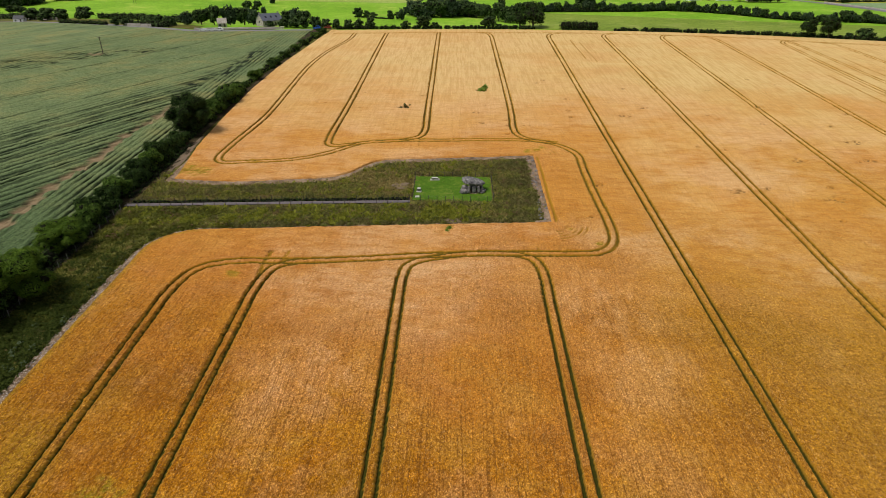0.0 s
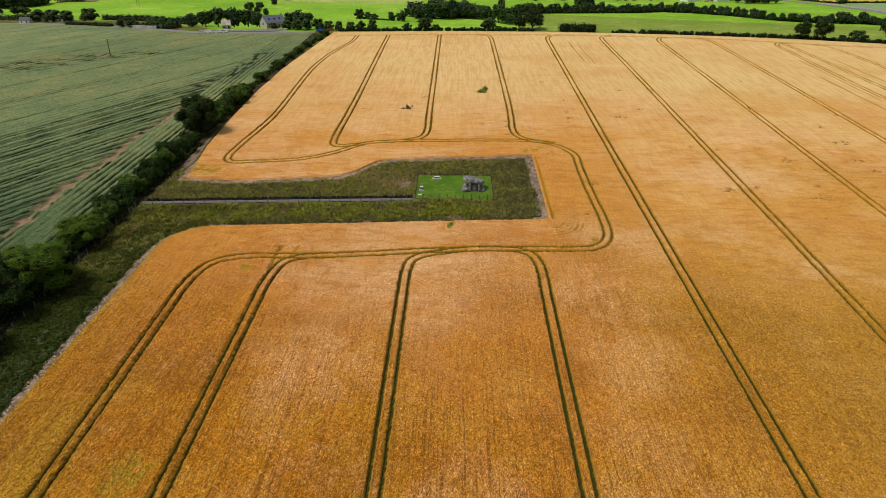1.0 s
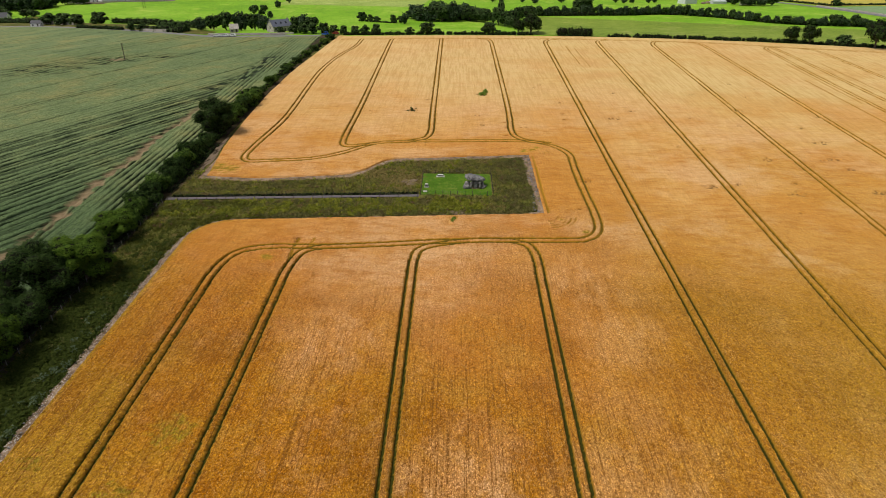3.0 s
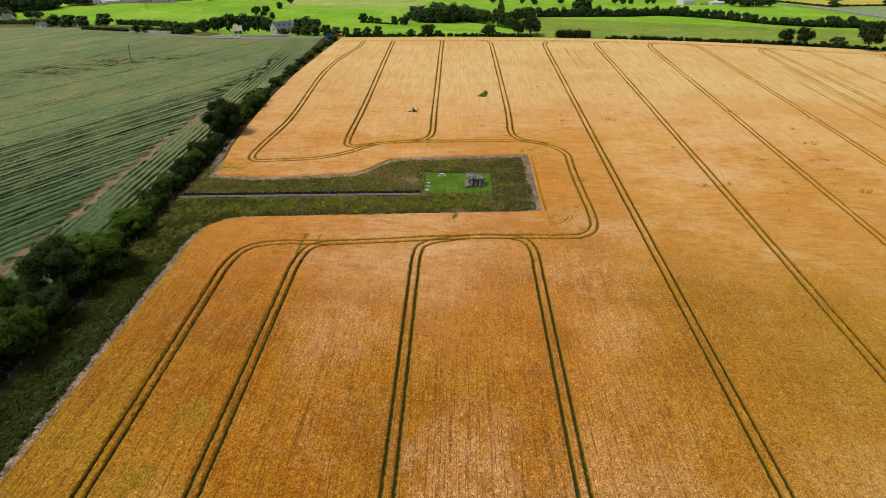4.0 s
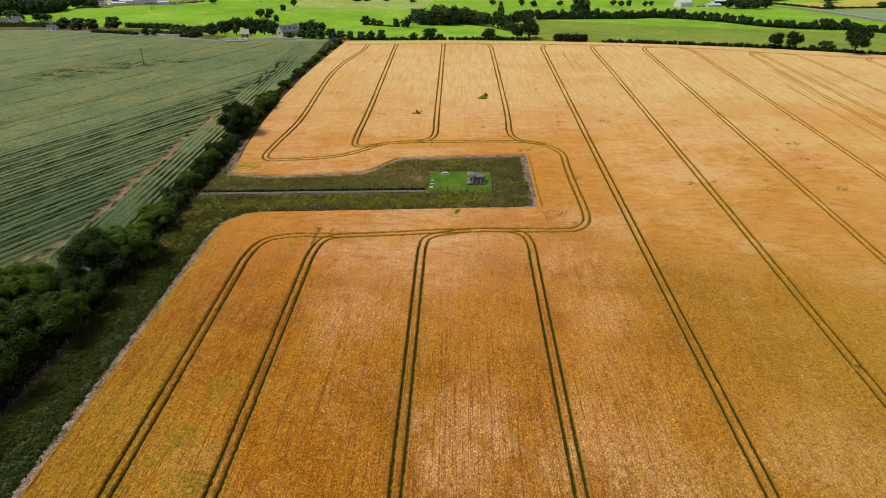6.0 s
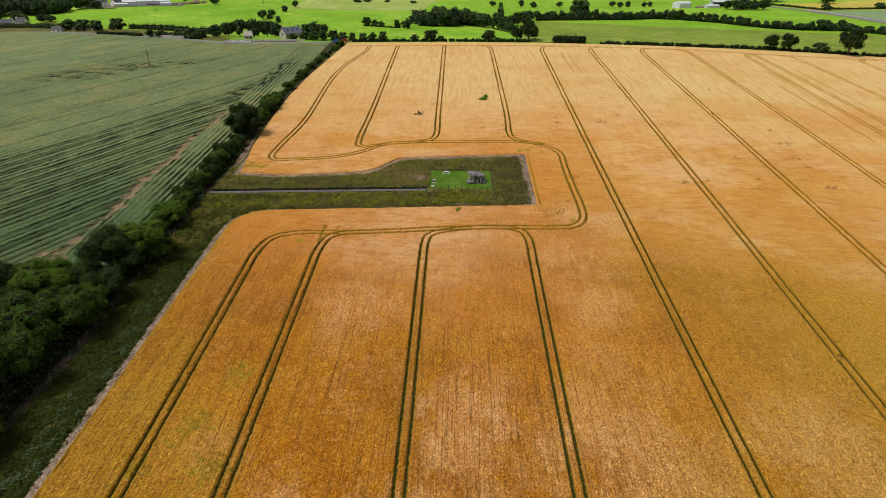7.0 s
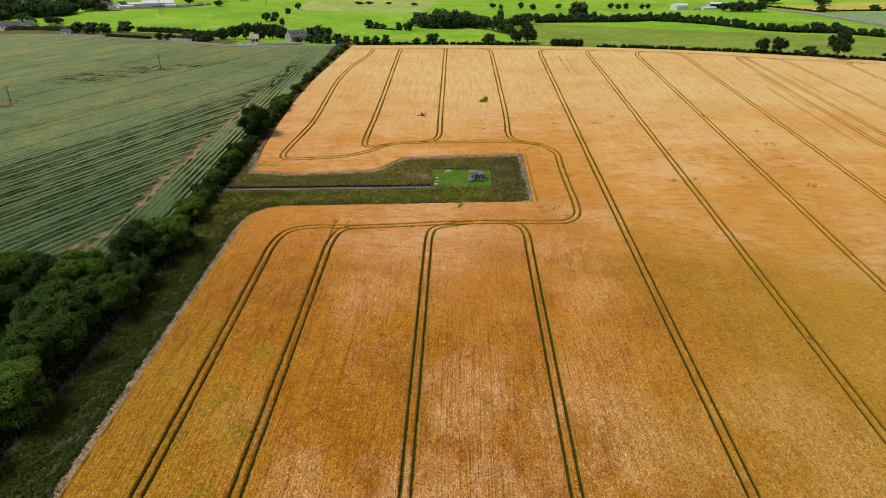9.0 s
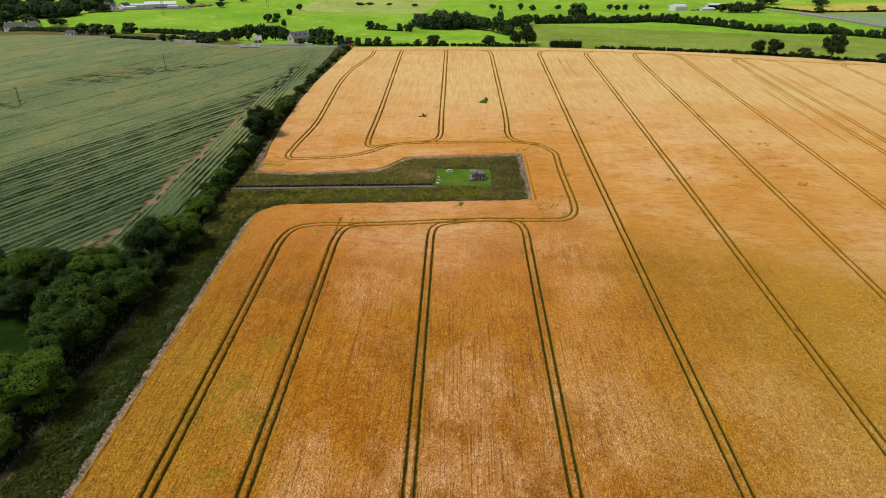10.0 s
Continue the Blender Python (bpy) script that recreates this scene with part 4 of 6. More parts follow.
def hedge(name, points, height, width, leaf, mat, label, seed, gaps=0.0, clipped=False):
    """A field hedge: a lumpy bank of leaf sprays along a line, one thing."""
    r = random.Random(seed)
    p = np.array(points, float)
    s = np.concatenate([[0], np.cumsum(np.hypot(*np.diff(p, axis=0).T))])
    t, lobes = 0.0, []
    while t < s[-1]:
        x, y = float(np.interp(t, s, p[:, 0])), float(np.interp(t, s, p[:, 1]))
        h = height * (r.uniform(0.96, 1.04) if clipped else r.uniform(0.7, 1.25))
        if r.random() >= gaps:
            lobes.append((x + r.uniform(-0.2, 0.2) * width, y + r.uniform(-0.2, 0.2) * width, gz(x, y) + h * 0.42, width * r.uniform(0.45, 0.7), width * r.uniform(0.45, 0.7), h * 0.60))
        t += width * r.uniform(0.42, 0.62)
    area = sum(l[3] * l[5] for l in lobes) * 9
    v, q, n = leaves(lobes, int(min(30000, area / (leaf * leaf) * 0.75)), leaf, seed)
    return tagged(new(name, foliage(name, v, q, n, mat)), label, "hedge", "", "stuff")


# the hedgerow between the two fields, seen from the near end to the far end
for kind, x, y, h, r in (
        ("near_b", -77.2, 28.4, 11.0, 7.0), ("near_b", -75.6, 16.8, 8.0, 4.2), ("near_a", -77.5, 42.0, 12.0, 6.6), ("near_a", -80.3, 51.5, 11.5, 7.2), ("near_a", -75.6, 57.8, 10.0, 6.0), ("near_b", -73.6, 61, 8.0, 3.9),
        ("near_b", -83.4, 65, 11.0, 5.4), ("near_c", -91.4, 66, 10.5, 5.4), ("near_b", -99.0, 64.5, 10.5, 5.6), ("near_c", -94.4, 55.5, 9.0, 5.3), ("near_c", -101.5, 56, 8.5, 5.0), ("near_c", -110.0, 66, 9.5, 5.2), ("near_c", -87.0, 59, 9.0, 4.6),
        ("near_c", -80.5, 72, 6.0, 4.2), ("near_a", -85.5, 74.5, 5.0, 3.6), ("near_c", -74.4, 68.7, 7.5, 4.5), ("near_c", -76.6, 78.6, 11.5, 6.6), ("near_b", -72.9, 85, 10.0, 5.2)):
    plant(kind, x, y, h, r, "hedgerow trees")
for kind, x, y, h, r in (
        ("bush_a", -76.2, 94.0, 4.0, 2.6), ("near_b", -74.8, 101.2, 6.8, 4.3), ("bush_a", -75.0, 107.0, 4.0, 2.6), ("bush_a", -75.2, 111.5, 5.0, 2.9), ("bush_b", -76.4, 115.5, 5.4, 3.0), ("bush_b", -75.9, 121, 5.0, 3.0), ("bush_a", -76.4, 126, 5.2, 3.1),
        ("bush_b", -75.9, 131, 5.0, 2.9), ("bush_b", -76.1, 136, 5.5, 3.1), ("bush_a", -76.4, 141.5, 5.6, 3.1), ("bush_b", -76.4, 147, 6.2, 3.5), ("bush_b", -76.4, 153, 5.0, 3.1),
        ("bush_b", -76.4, 159, 4.4, 2.9), ("bush_a", -76.9, 181, 4.6, 3.1), ("bush_a", -76.9, 188, 5.2, 3.4), ("bush_b", -76.9, 194, 5.6, 3.6), ("bush_a", -76.9, 200, 6.0, 3.8), ("bush_a", -76.9, 207, 5.2, 3.4),
        ("bush_b", -76.9, 213, 4.4, 2.9), ("bush_a", -77.1, 232, 4.2, 3.0), ("bush_b", -76.4, 252, 3.6, 2.6), ("bush_a", -76.4, 257, 3.4, 2.7), ("bush_b", -75.7, 272, 3.2, 2.5), ("bush_a", -74.9, 287, 3.0, 2.5),
        ("bush_b", -73.9, 300, 3.0, 2.6), ("bush_a", -72.5, 318, 3.2, 2.7), ("bush_b", -71.3, 330, 3.4, 2.9)):
    plant(kind, x, y, h, r, "hedgerow bushes")
plant("near_c", -77.3, 169.5, 12.3, 6.2, "hedgerow trees")
hedge("field_hedge", [(-76, 40), (-76, 110), (-76, 160), (-76.8, 215)], 2.4, 2.6, 0.42, LEAF[2], "dark green thorn hedge along the field edge", 41)
hedge("field_hedge", [(-77.8, 215), (-77.4, 255), (-75, 300), (-71.2, 338)], 2.0, 2.6, 0.45, LEAF[0], "low green thorn hedge along the field edge", 42)
# Dark growth added for the black shade at the hedge's foot.
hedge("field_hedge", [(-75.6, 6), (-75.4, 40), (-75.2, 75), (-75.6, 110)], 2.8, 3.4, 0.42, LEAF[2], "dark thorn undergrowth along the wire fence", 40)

# Leafy strip added in place of the fence's dark netting and shadow.
hedge("path_hedge", [(-71.5, 122.7), (-50, 124.0), (-30, 125.1), (-11.2, 126.3)], 0.8, 0.8, 0.2, LEAF[2], "low dark ivy and bramble along the footpath fence", 54)

# Leafy strips added as the shade beside and under the hedgerow.
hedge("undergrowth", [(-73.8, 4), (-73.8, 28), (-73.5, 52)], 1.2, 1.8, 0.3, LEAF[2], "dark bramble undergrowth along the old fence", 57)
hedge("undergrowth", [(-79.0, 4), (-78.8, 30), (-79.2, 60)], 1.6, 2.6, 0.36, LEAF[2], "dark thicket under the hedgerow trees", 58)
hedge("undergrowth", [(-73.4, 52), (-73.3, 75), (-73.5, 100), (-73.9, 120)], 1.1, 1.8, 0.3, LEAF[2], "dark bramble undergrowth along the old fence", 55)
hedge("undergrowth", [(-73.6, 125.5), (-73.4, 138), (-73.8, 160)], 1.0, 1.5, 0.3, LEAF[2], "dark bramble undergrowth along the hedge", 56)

# along the far side of the wheat
for kind, x, y, h, r in (
        ("far_c", -67, 347, 5.4, 3.0), ("far_c", -60, 345, 5.2, 3.0), ("far_c", -54.5, 345.5, 5.6, 3.0), ("far_c", -48, 345, 6.0, 3.4), ("far_c", -28.7, 342.5, 4.2, 2.8), ("far_a", -18.7, 341.5, 7.2, 4.2),
        ("far_c", -12.5, 341, 3.4, 2.6), ("far_a", 15.8, 338, 6.8, 4.2), ("far_c", 21.5, 337, 2.6, 2.6), ("hedge_tree", 39.5, 338.5, 13.0, 6.4), ("hedge_tree", 32.5, 340, 8.6, 3.8), ("field_tree", 167.6, 308, 8.6, 3.9),
        ("field_tree", 175, 303.5, 10.0, 4.3), ("far_c", 192, 303, 5.4, 4.2), ("field_tree", 201.5, 293.5, 15.0, 5.9), ("far_c", 229, 291, 5.2, 4.4), ("far_c", 186, 305, 2.8, 2.6)):
    plant(kind, x, y, h, r, "trees along the wheat's far edge")
hedge("clipped_hedge", [(55, 331), (71.5, 327.5)], 4.7, 3.6, 0.5, LEAF[2], "tall clipped dark green hedge", 43, 0.0, True)
hedge("field_hedge", [(-66, 344.5), (-18, 340.5), (40, 333.5)], 1.9, 2.2, 0.4, LEAF[2], "low dark hedge along the wheat's far edge", 44, 0.1)
hedge("field_hedge", [(80, 324.5), (110, 320), (165, 309), (238, 287)], 2.0, 2.4, 0.4, LEAF[2], "low dark hedge along the wheat's far edge", 45, 0.05)

# round the stone house and along the lane
for kind, x, y, h, r in (
        ("far_a", -158, 388, 10.0, 5.0), ("far_a", -150.5, 389, 12.0, 5.6), ("far_b", -142, 393, 12.5, 6.0), ("far_a", -134, 396, 11.5, 5.6), ("far_b", -127.5, 394, 10.0, 4.8), ("far_b", -165, 384, 8.4, 4.6),
        ("far_c", -173, 379, 6.0, 4.6), ("far_c", -181, 381, 6.2, 4.4), ("far_c", -190, 384, 6.0, 4.6), ("far_b", -97, 378, 10.0, 4.6), ("far_a", -91, 373, 8.4, 5.0), ("far_a", -102.5, 382, 9.0, 4.2),
        ("far_c", -99, 358, 5.4, 4.0), ("far_c", -92.5, 356, 5.8, 4.2), ("far_c", -86, 353, 6.0, 4.0), ("far_c", -79, 351, 6.6, 3.8), ("far_c", -73, 349, 5.4, 3.2), ("far_c", -106, 357, 4.2, 3.0),
        ("far_c", -213, 391, 5.4, 3.4), ("far_c", -204, 387, 5.0, 4.0), ("far_c", -297, 455, 9.0, 8.0), ("far_c", -285, 452, 8.0, 7.0), ("far_c", -268, 452, 9.0, 7.0), ("far_c", -318, 470, 9.0, 8.0)):
    plant(kind, x, y, h, r, "trees round the houses")
hedge("field_hedge", [(-505, 622), (-470, 588), (-440, 566), (-425, 560)], 2.6, 3.4, 0.8, LEAF[4], "dark garden hedge in front of the cottages", 53)
hedge("clipped_hedge", [(-268, 424), (-222, 397)], 2.4, 3.0, 0.7, LEAF[2], "low clipped dark hedge beside the lane", 46, 0.0, True)
hedge("field_hedge", [(-205, 389), (-172, 372)], 3.4, 3.6, 0.7, LEAF[3], "dark green hedge beside the lane", 47)
hedge("field_hedge", [(-262, 462), (-235, 449), (-200, 425), (-170, 400)], 4.0, 4.0, 0.8, LEAF[3], "dark green hedge behind the lane", 48)
hedge("field_hedge", [(-455, 580), (-400, 540), (-340, 492), (-322, 478)], 4.0, 4.5, 0.9, LEAF[3], "dark green hedge behind the lane", 49)

# the valley: single trees, hedgerows and woods
for kind, x, y, h, r in (
        ("far_a", -201.5, 610, 9.5, 5.2), ("far_a", -199, 634, 7.4, 4.0), ("far_c", -196, 615, 4.0, 4.5), ("far_b", -196, 675, 7.4, 3.6), ("far_a", -195, 721, 8.5, 4.0), ("far_b", -179, 586, 6.6, 3.2),
        ("far_a", 129, 658, 21.0, 10.5), ("far_b", 90, 759, 7.5, 4.5), ("far_a", 123.4, 770, 7.0, 4.2), ("far_a", 191, 779, 7.5, 4.4), ("far_b", 201, 780, 7.0, 4.0), ("far_b", 211, 781, 7.8, 4.0),
        ("far_b", 232, 784, 7.0, 3.4), ("far_b", 242, 792, 6.4, 3.2), ("far_b", 76, 770, 8.5, 3.6), ("far_b", 50, 760, 6.0, 3.2), ("far_a", 40, 770, 6.5, 4.6), ("far_c", -133, 796, 3.4, 7.0), ("far_c", -120, 798, 3.4, 6.0),
        ("far_c", -95, 800, 3.0, 5.0), ("far_c", -60, 790, 3.5, 5.0), ("far_c", -90, 572, 8.6, 4.8), ("far_c", -82, 571, 6.4, 4.2), ("far_c", -76, 570, 5.0, 4.0), ("far_c", -60, 563, 7.6, 4.0), ("far_c", -53, 562, 6.6, 3.6),
        ("far_b", -49.5, 556, 10.0, 4.0), ("far_c", 455, 775, 8, 6), ("far_c", 530, 790, 8, 7), ("far_b", 462, 640, 11, 7), ("far_b", 474, 648, 10, 7), ("far_a", 480, 632, 11, 8), ("far_a", 340, 768, 12, 7),
        ("far_b", 352, 772, 14, 8), ("far_b", 362, 768, 13, 7), ("far_a", 376, 772, 14, 8), ("far_a", 333, 775, 11, 7), ("far_a", 430, 880, 14, 12), ("far_a", 445, 885, 14, 12), ("far_a", 500, 860, 10, 12)):
    plant(kind, x, y, h, r, "single trees in the valley")
wood = random.Random(5)
for i in range(26):                                   # the wood in the middle of the valley
    u = i / 25
    plant("far_a" if i % 2 else "far_b", -44 + 66 * u + wood.uniform(-2, 2), 576 + wood.uniform(0, 26), wood.uniform(11, 16) * (1.2 if 0.35 < u < 0.8 else 0.9), wood.uniform(6.2, 8.8), "wood in the valley")
for x, y, h, r in ((24, 575, 13, 5.5), (31, 566, 12, 5), (35, 556, 17, 6.5), (40, 547, 14, 6), (44, 540, 10, 5), (38, 570, 21, 3.6), (47, 560, 14, 6.5), (56, 590, 14, 6), (64, 605, 13, 6), (70, 618, 12, 6)):
    plant("far_a", x, y, h, r, "wood in the valley")
for i in range(52):                                   # the tall hedgerow along the grazed field
    t = i / 51
    x = 80 + 326 * t + wood.uniform(-2, 2)
    y = float(np.interp(x, [80, 111, 174, 208, 237, 267, 300, 328, 371, 406], [633, 642, 649, 662, 656, 637, 602, 589, 586, 560]))
    plant("far_b" if i % 3 else "far_a", x, y, wood.uniform(6.5, 11.5), wood.uniform(3.4, 5.0), "hedgerow trees in the valley")
hedge("field_hedge", [(80, 633), (174, 649), (208, 662), (237, 656), (267, 637), (300, 602), (328, 589), (371, 586), (406, 560), (430, 540)], 4.2, 4.6, 1.0, LEAF[2], "tall dark hedgerow across the valley", 50)
hedge("field_hedge", [(-92, 571), (-58, 560)], 1.8, 2.6, 0.8, LEAF[3], "thin dark hedge in the pasture", 51, 0.2)
hedge("field_hedge", [(412, 842), (447, 778), (600, 795), (760, 800)], 2.6, 3.4, 1.2, LEAF[3], "dark hedge between far fields", 52)
for i in range(24):
    u = i / 23
    plant("far_b" if i % 3 else "far_a", -530 + 92 * u + wood.uniform(-3, 3), 634 + 24 * u + wood.uniform(-4, 8), wood.uniform(13, 19), wood.uniform(7, 9.5), "wood behind the cottages")
for i in range(60):                                   # the big wood behind the cottages
    plant("far_b" if i % 2 else "far_a", wood.uniform(-640, -425) , wood.uniform(640, 790), wood.uniform(13, 20), wood.uniform(7, 10), "wood behind the cottages")
for i in range(8):
    plant("far_a", -446 + i * 4.6 + wood.uniform(-3, 3), 676 + wood.uniform(-14, 34), wood.uniform(9, 14), wood.uniform(5, 7), "wood behind the cottages")
for x, y, h, r in ((-462, 618, 11, 7), (-488, 622, 14, 9), (-498, 606, 13, 9), (-482, 600, 9, 6), (-512, 612, 14, 9), (-450, 606, 9, 8), (-418, 592, 8, 6), (-408, 588, 7, 6), (-300, 745, 7, 6), (-345, 765, 10, 6), (-318, 800, 11, 8), (-295, 815, 10, 8)):
    plant("far_a", x, y, h, r, "trees near the cottages")


# ---- the dolmen on its lawn ----
def boulder(bm, size, seed, rough=0.16, detail=3, m=None, square=0.62):
    """A weathered block: a rounded box pushed in and out by noise."""
    made = bmesh.ops.create_icosphere(bm, subdivisions=detail, radius=1.0)["verts"]
    shift = Vector((seed * 3.7, seed * 1.3, seed * 2.1))
    for v in made:
        p = v.co.normalized()
        q = Vector([math.copysign(abs(c) ** square, c) for c in p])
        k = 1 + rough * noise.noise(p * 1.4 + shift) + rough * 0.55 * noise.noise(p * 3.6 + shift) + rough * 0.25 * noise.noise(p * 8 + shift)
        v.co = Vector((q.x * size[0], q.y * size[1], q.z * size[2])) * k * 0.92
    if m is not None:
        bmesh.ops.transform(bm, matrix=m, verts=made)
    return bm


def build_dolmen(x, y):
    top = thing("dolmen", x, y, gz(x, y) + 0.28, 0, 1.0, "grey granite portal dolmen with a huge tilted capstone", "dolmen")
    bm = boulder(bmesh.new(), (2.85, 2.2, 1.06), 3, 0.11, 5, None, 0.86)
    for v in bm.verts:                                # flat underside, thick high end, thin low end
        v.co.z *= 0.55 if v.co.z < 0 else 1.0 - 0.13 * v.co.x
    part("capstone", bm, CAPROCK, top, "huge lichen-spotted granite capstone", True, pose(0.0, 0.1, 1.98, -4, 9, 5))
    # The wide last upright is added at the back to darken the gaps.
    for i, (px, py, w, d, h, lean) in enumerate(((-1.0, -1.75, 0.34, 0.30, 1.75, 6), (0.15, -1.55, 0.55, 0.22, 1.55, -2), (1.25, -1.75, 0.32, 0.34, 1.6, -4), (1.95, -0.9, 0.34, 0.45, 1.4, -6), (0.3, 1.1, 1.5, 0.3, 1.5, 3))):
        bm = boulder(bmesh.new(), (w, d, h / 2 + 0.12), 11 + i, 0.12, 3)
        part("upright", bm, STONE, top, "", True, pose(px, py, h / 2, 0, lean, 8 * i))
    for i, (px, py, w, d, h) in enumerate(((-2.2, -1.6, 0.85, 0.66, 0.60), (-1.9, -0.4, 0.85, 0.8, 0.9), (-2.75, -1.5, 0.4, 0.35, 0.26), (2.25, -1.2, 0.42, 0.4, 0.35), (2.6, -0.4, 0.35, 0.4, 0.3), (1.9, -1.7, 0.3, 0.3, 0.2), (-1.5, -1.7, 0.32, 0.3, 0.22))):
        bm = boulder(bmesh.new(), (w, d, h), 31 + i, 0.18, 3)
        part("footing_stone", bm, STONE, top, "", True, pose(px, py, h * 0.55, 0, 0, 25 * i))


build_dolmen(3.8, 131.4)
bare_x, bare_y, bare_q = grid(np.linspace(-3.0, 3.0, 25), np.linspace(-1.3, 1.1, 13))
bare_v, bare_q = trimmed(np.c_[bare_x + 3.8, bare_y + 130.6, ground(bare_x + 3.8, bare_y + 130.6) + 0.30], bare_q,
                         (np.hypot(bare_x / 3.0, bare_y / 1.25) + 0.12 * lumps(bare_x, bare_y, 1.2, 3) < 1)[bare_q].all(1))
tagged(new("worn_ground", mesh_of("worn_ground", bare_v, bare_q, GRAVEL)), "worn pale ground under the dolmen", "soil", kind="structure")


def build_plinth(x, y, turn, w, d, h, label):
    top = thing("information_plinth", x, y, gz(x, y) + 0.28, turn, 1.0, label, "sign")
    part("base", box(bmesh.new(), -w / 2, -d / 2, -0.1, w / 2, d / 2, 0.12, 0.03), PANEL, top, "pale concrete slab")
    part("block", box(bmesh.new(), -w * 0.36, -d * 0.25, 0.12, w * 0.36, d * 0.3, h, 0.04), STONE, top, "grey stone block")
    part("panel", box(bmesh.new(), -w * 0.34, -d * 0.32, h, w * 0.34, d * 0.32, h + 0.06, 0.01), PANEL, top, "pale slanted information panel", m=pose(0, 0, 0, 8, 0, 0))


build_plinth(-5.3, 137.2, 4, 2.2, 1.0, 0.5, "low pale stone bench block on the lawn")
build_plinth(-8.7, 130.4, -10, 1.15, 1.0, 0.8, "pale information plinth on a white slab")
bm = box(bmesh.new(), -0.5, -0.45, -0.1, 0.5, 0.45, 0.10, 0.03)
slab = new("stone_slab", bpy.data.meshes.new("stone_slab"))
bm.to_mesh(slab.data)
bm.free()
slab.data.materials.append(PANEL)
slab.matrix_basis = pose(-9.0, 127.6, gz(-9.0, 127.6) + 0.28, 0, 0, 5)
tagged(slab, "pale flat stone slab at the lawn's gate", "slab")


# ---- fences: posts and wires, post by post ----
def post_mesh(mat, h=1.25, r=0.07):
    bm = bmesh.new()
    bmesh.ops.create_cone(bm, cap_ends=True, segments=8, radius1=r, radius2=r * 0.85, depth=h + 0.4)
    bmesh.ops.translate(bm, vec=(0, 0, (h - 0.4) / 2), verts=bm.verts)
    me = bpy.data.meshes.new("post")
    bm.to_mesh(me)
    bm.free()
    me.materials.append(mat)
    return me


POST = post_mesh(TIMBER)
GREY_POST = post_mesh(SILVERED)


def build_fence(label, points, spacing, lift=0.1, wires=(0.35, 0.7, 1.05), rail=False, post=POST):
    top = tagged(new("wire_fence"), label, "fence")
    p = np.array(points, float)
    s = np.concatenate([[0], np.cumsum(np.hypot(*np.diff(p, axis=0).T))])
    n = max(2, round(s[-1] / spacing) + 1)
    r = random.Random(n)
    spots = []
    for t in np.linspace(0, s[-1], n):
        x, y = float(np.interp(t, s, p[:, 0])), float(np.interp(t, s, p[:, 1]))
        z = gz(x, y) + lift
        spots.append((x, y, z))
        child("post", post, top, pose(x, y, z, r.uniform(-3, 3), r.uniform(-3, 3), r.uniform(0, 90)))
    for h in wires:
        v, q = tube([(x, y, z + h) for x, y, z in spots], [0.007 if not rail else 0.035] * n, 4)
        child("wire", mesh_of("wire", v, q, WIRE if not rail else TIMBER), top)
    return top


x0, x1, y0, y1 = LAWN_X[0], LAWN_X[1], LAWN_Y[0], LAWN_Y[1]
build_fence("timber post and wire fence round the lawn", [(x0, y0 + 1.8), (x0, y1), (x1, y1), (x1, y0), (x0, y0)], 1.9, 0.2, (0.35, 0.7, 1.0, 1.18))
build_fence("post and wire fence along the footpath", [(x, path_y(x) + 1.05) for x in (-10.6, -30, -50, -72)], 2.4, 0.25, (0.3, 0.6, 0.9, 1.15))
build_fence("post and wire fence along the footpath", [(x, path_y(x) - 1.05) for x in (-10.6, -30, -50, -72)], 2.4, 0.25, (0.3, 0.6, 0.9, 1.15))
build_fence("old wire fence with silvered posts beside the hedge", [(-72.4, 6), (-72.5, 26), (-72.0, 40), (-71.7, 60), (-71.5, 75), (-72.4, 96), (-72.8, 119)], 3.0, 0.25, post=GREY_POST)

build_fence("post and wire fence across the paddock", [(-116.2, 57.2), (-99.8, 54.7), (-89.2, 53.1)], 5.4, post=GREY_POST)


# ---- electricity poles ----
def build_pole(x, y, h, twin=False, label="timber electricity pole with a crossarm standing in the crop"):
    top = thing("electricity_pole", x, y, None, 60, 1.0, label, "utility pole", "electricity poles")
    for px in ((-1.2, 1.2) if twin else (0.0,)):
        v, q = tube([(px, 0, -0.3), (px, 0, h * 0.5), (px, 0, h)], [0.19, 0.17, 0.15], 10)
        child("pole", mesh_of("pole", v, q, TIMBER, False), top)
    arm = 1.8 if twin else 0.9
    part("crossarm", box(bmesh.new(), -arm, -0.07, h - 0.45, arm, 0.07, h - 0.30, 0.01), TIMBER, top)
    for px in (-arm + 0.1, 0.0, arm - 0.1):
        v, q = tube([(px, 0, h - 0.30), (px, 0, h - 0.16), (px, 0, h - 0.05)], [0.05, 0.09, 0.04], 8)
        child("insulator", mesh_of("insulator", v, q, PANEL, False), top, None, "white ceramic insulator")


build_pole(-201.0, 215.5, 8.2)
build_pole(-164.8, 285.8, 8.2)
build_pole(-331, 653, 15.0, True, "twin timber electricity pole in the pasture")
build_pole(-241, 746, 15.0, True, "twin timber electricity pole in the pasture")


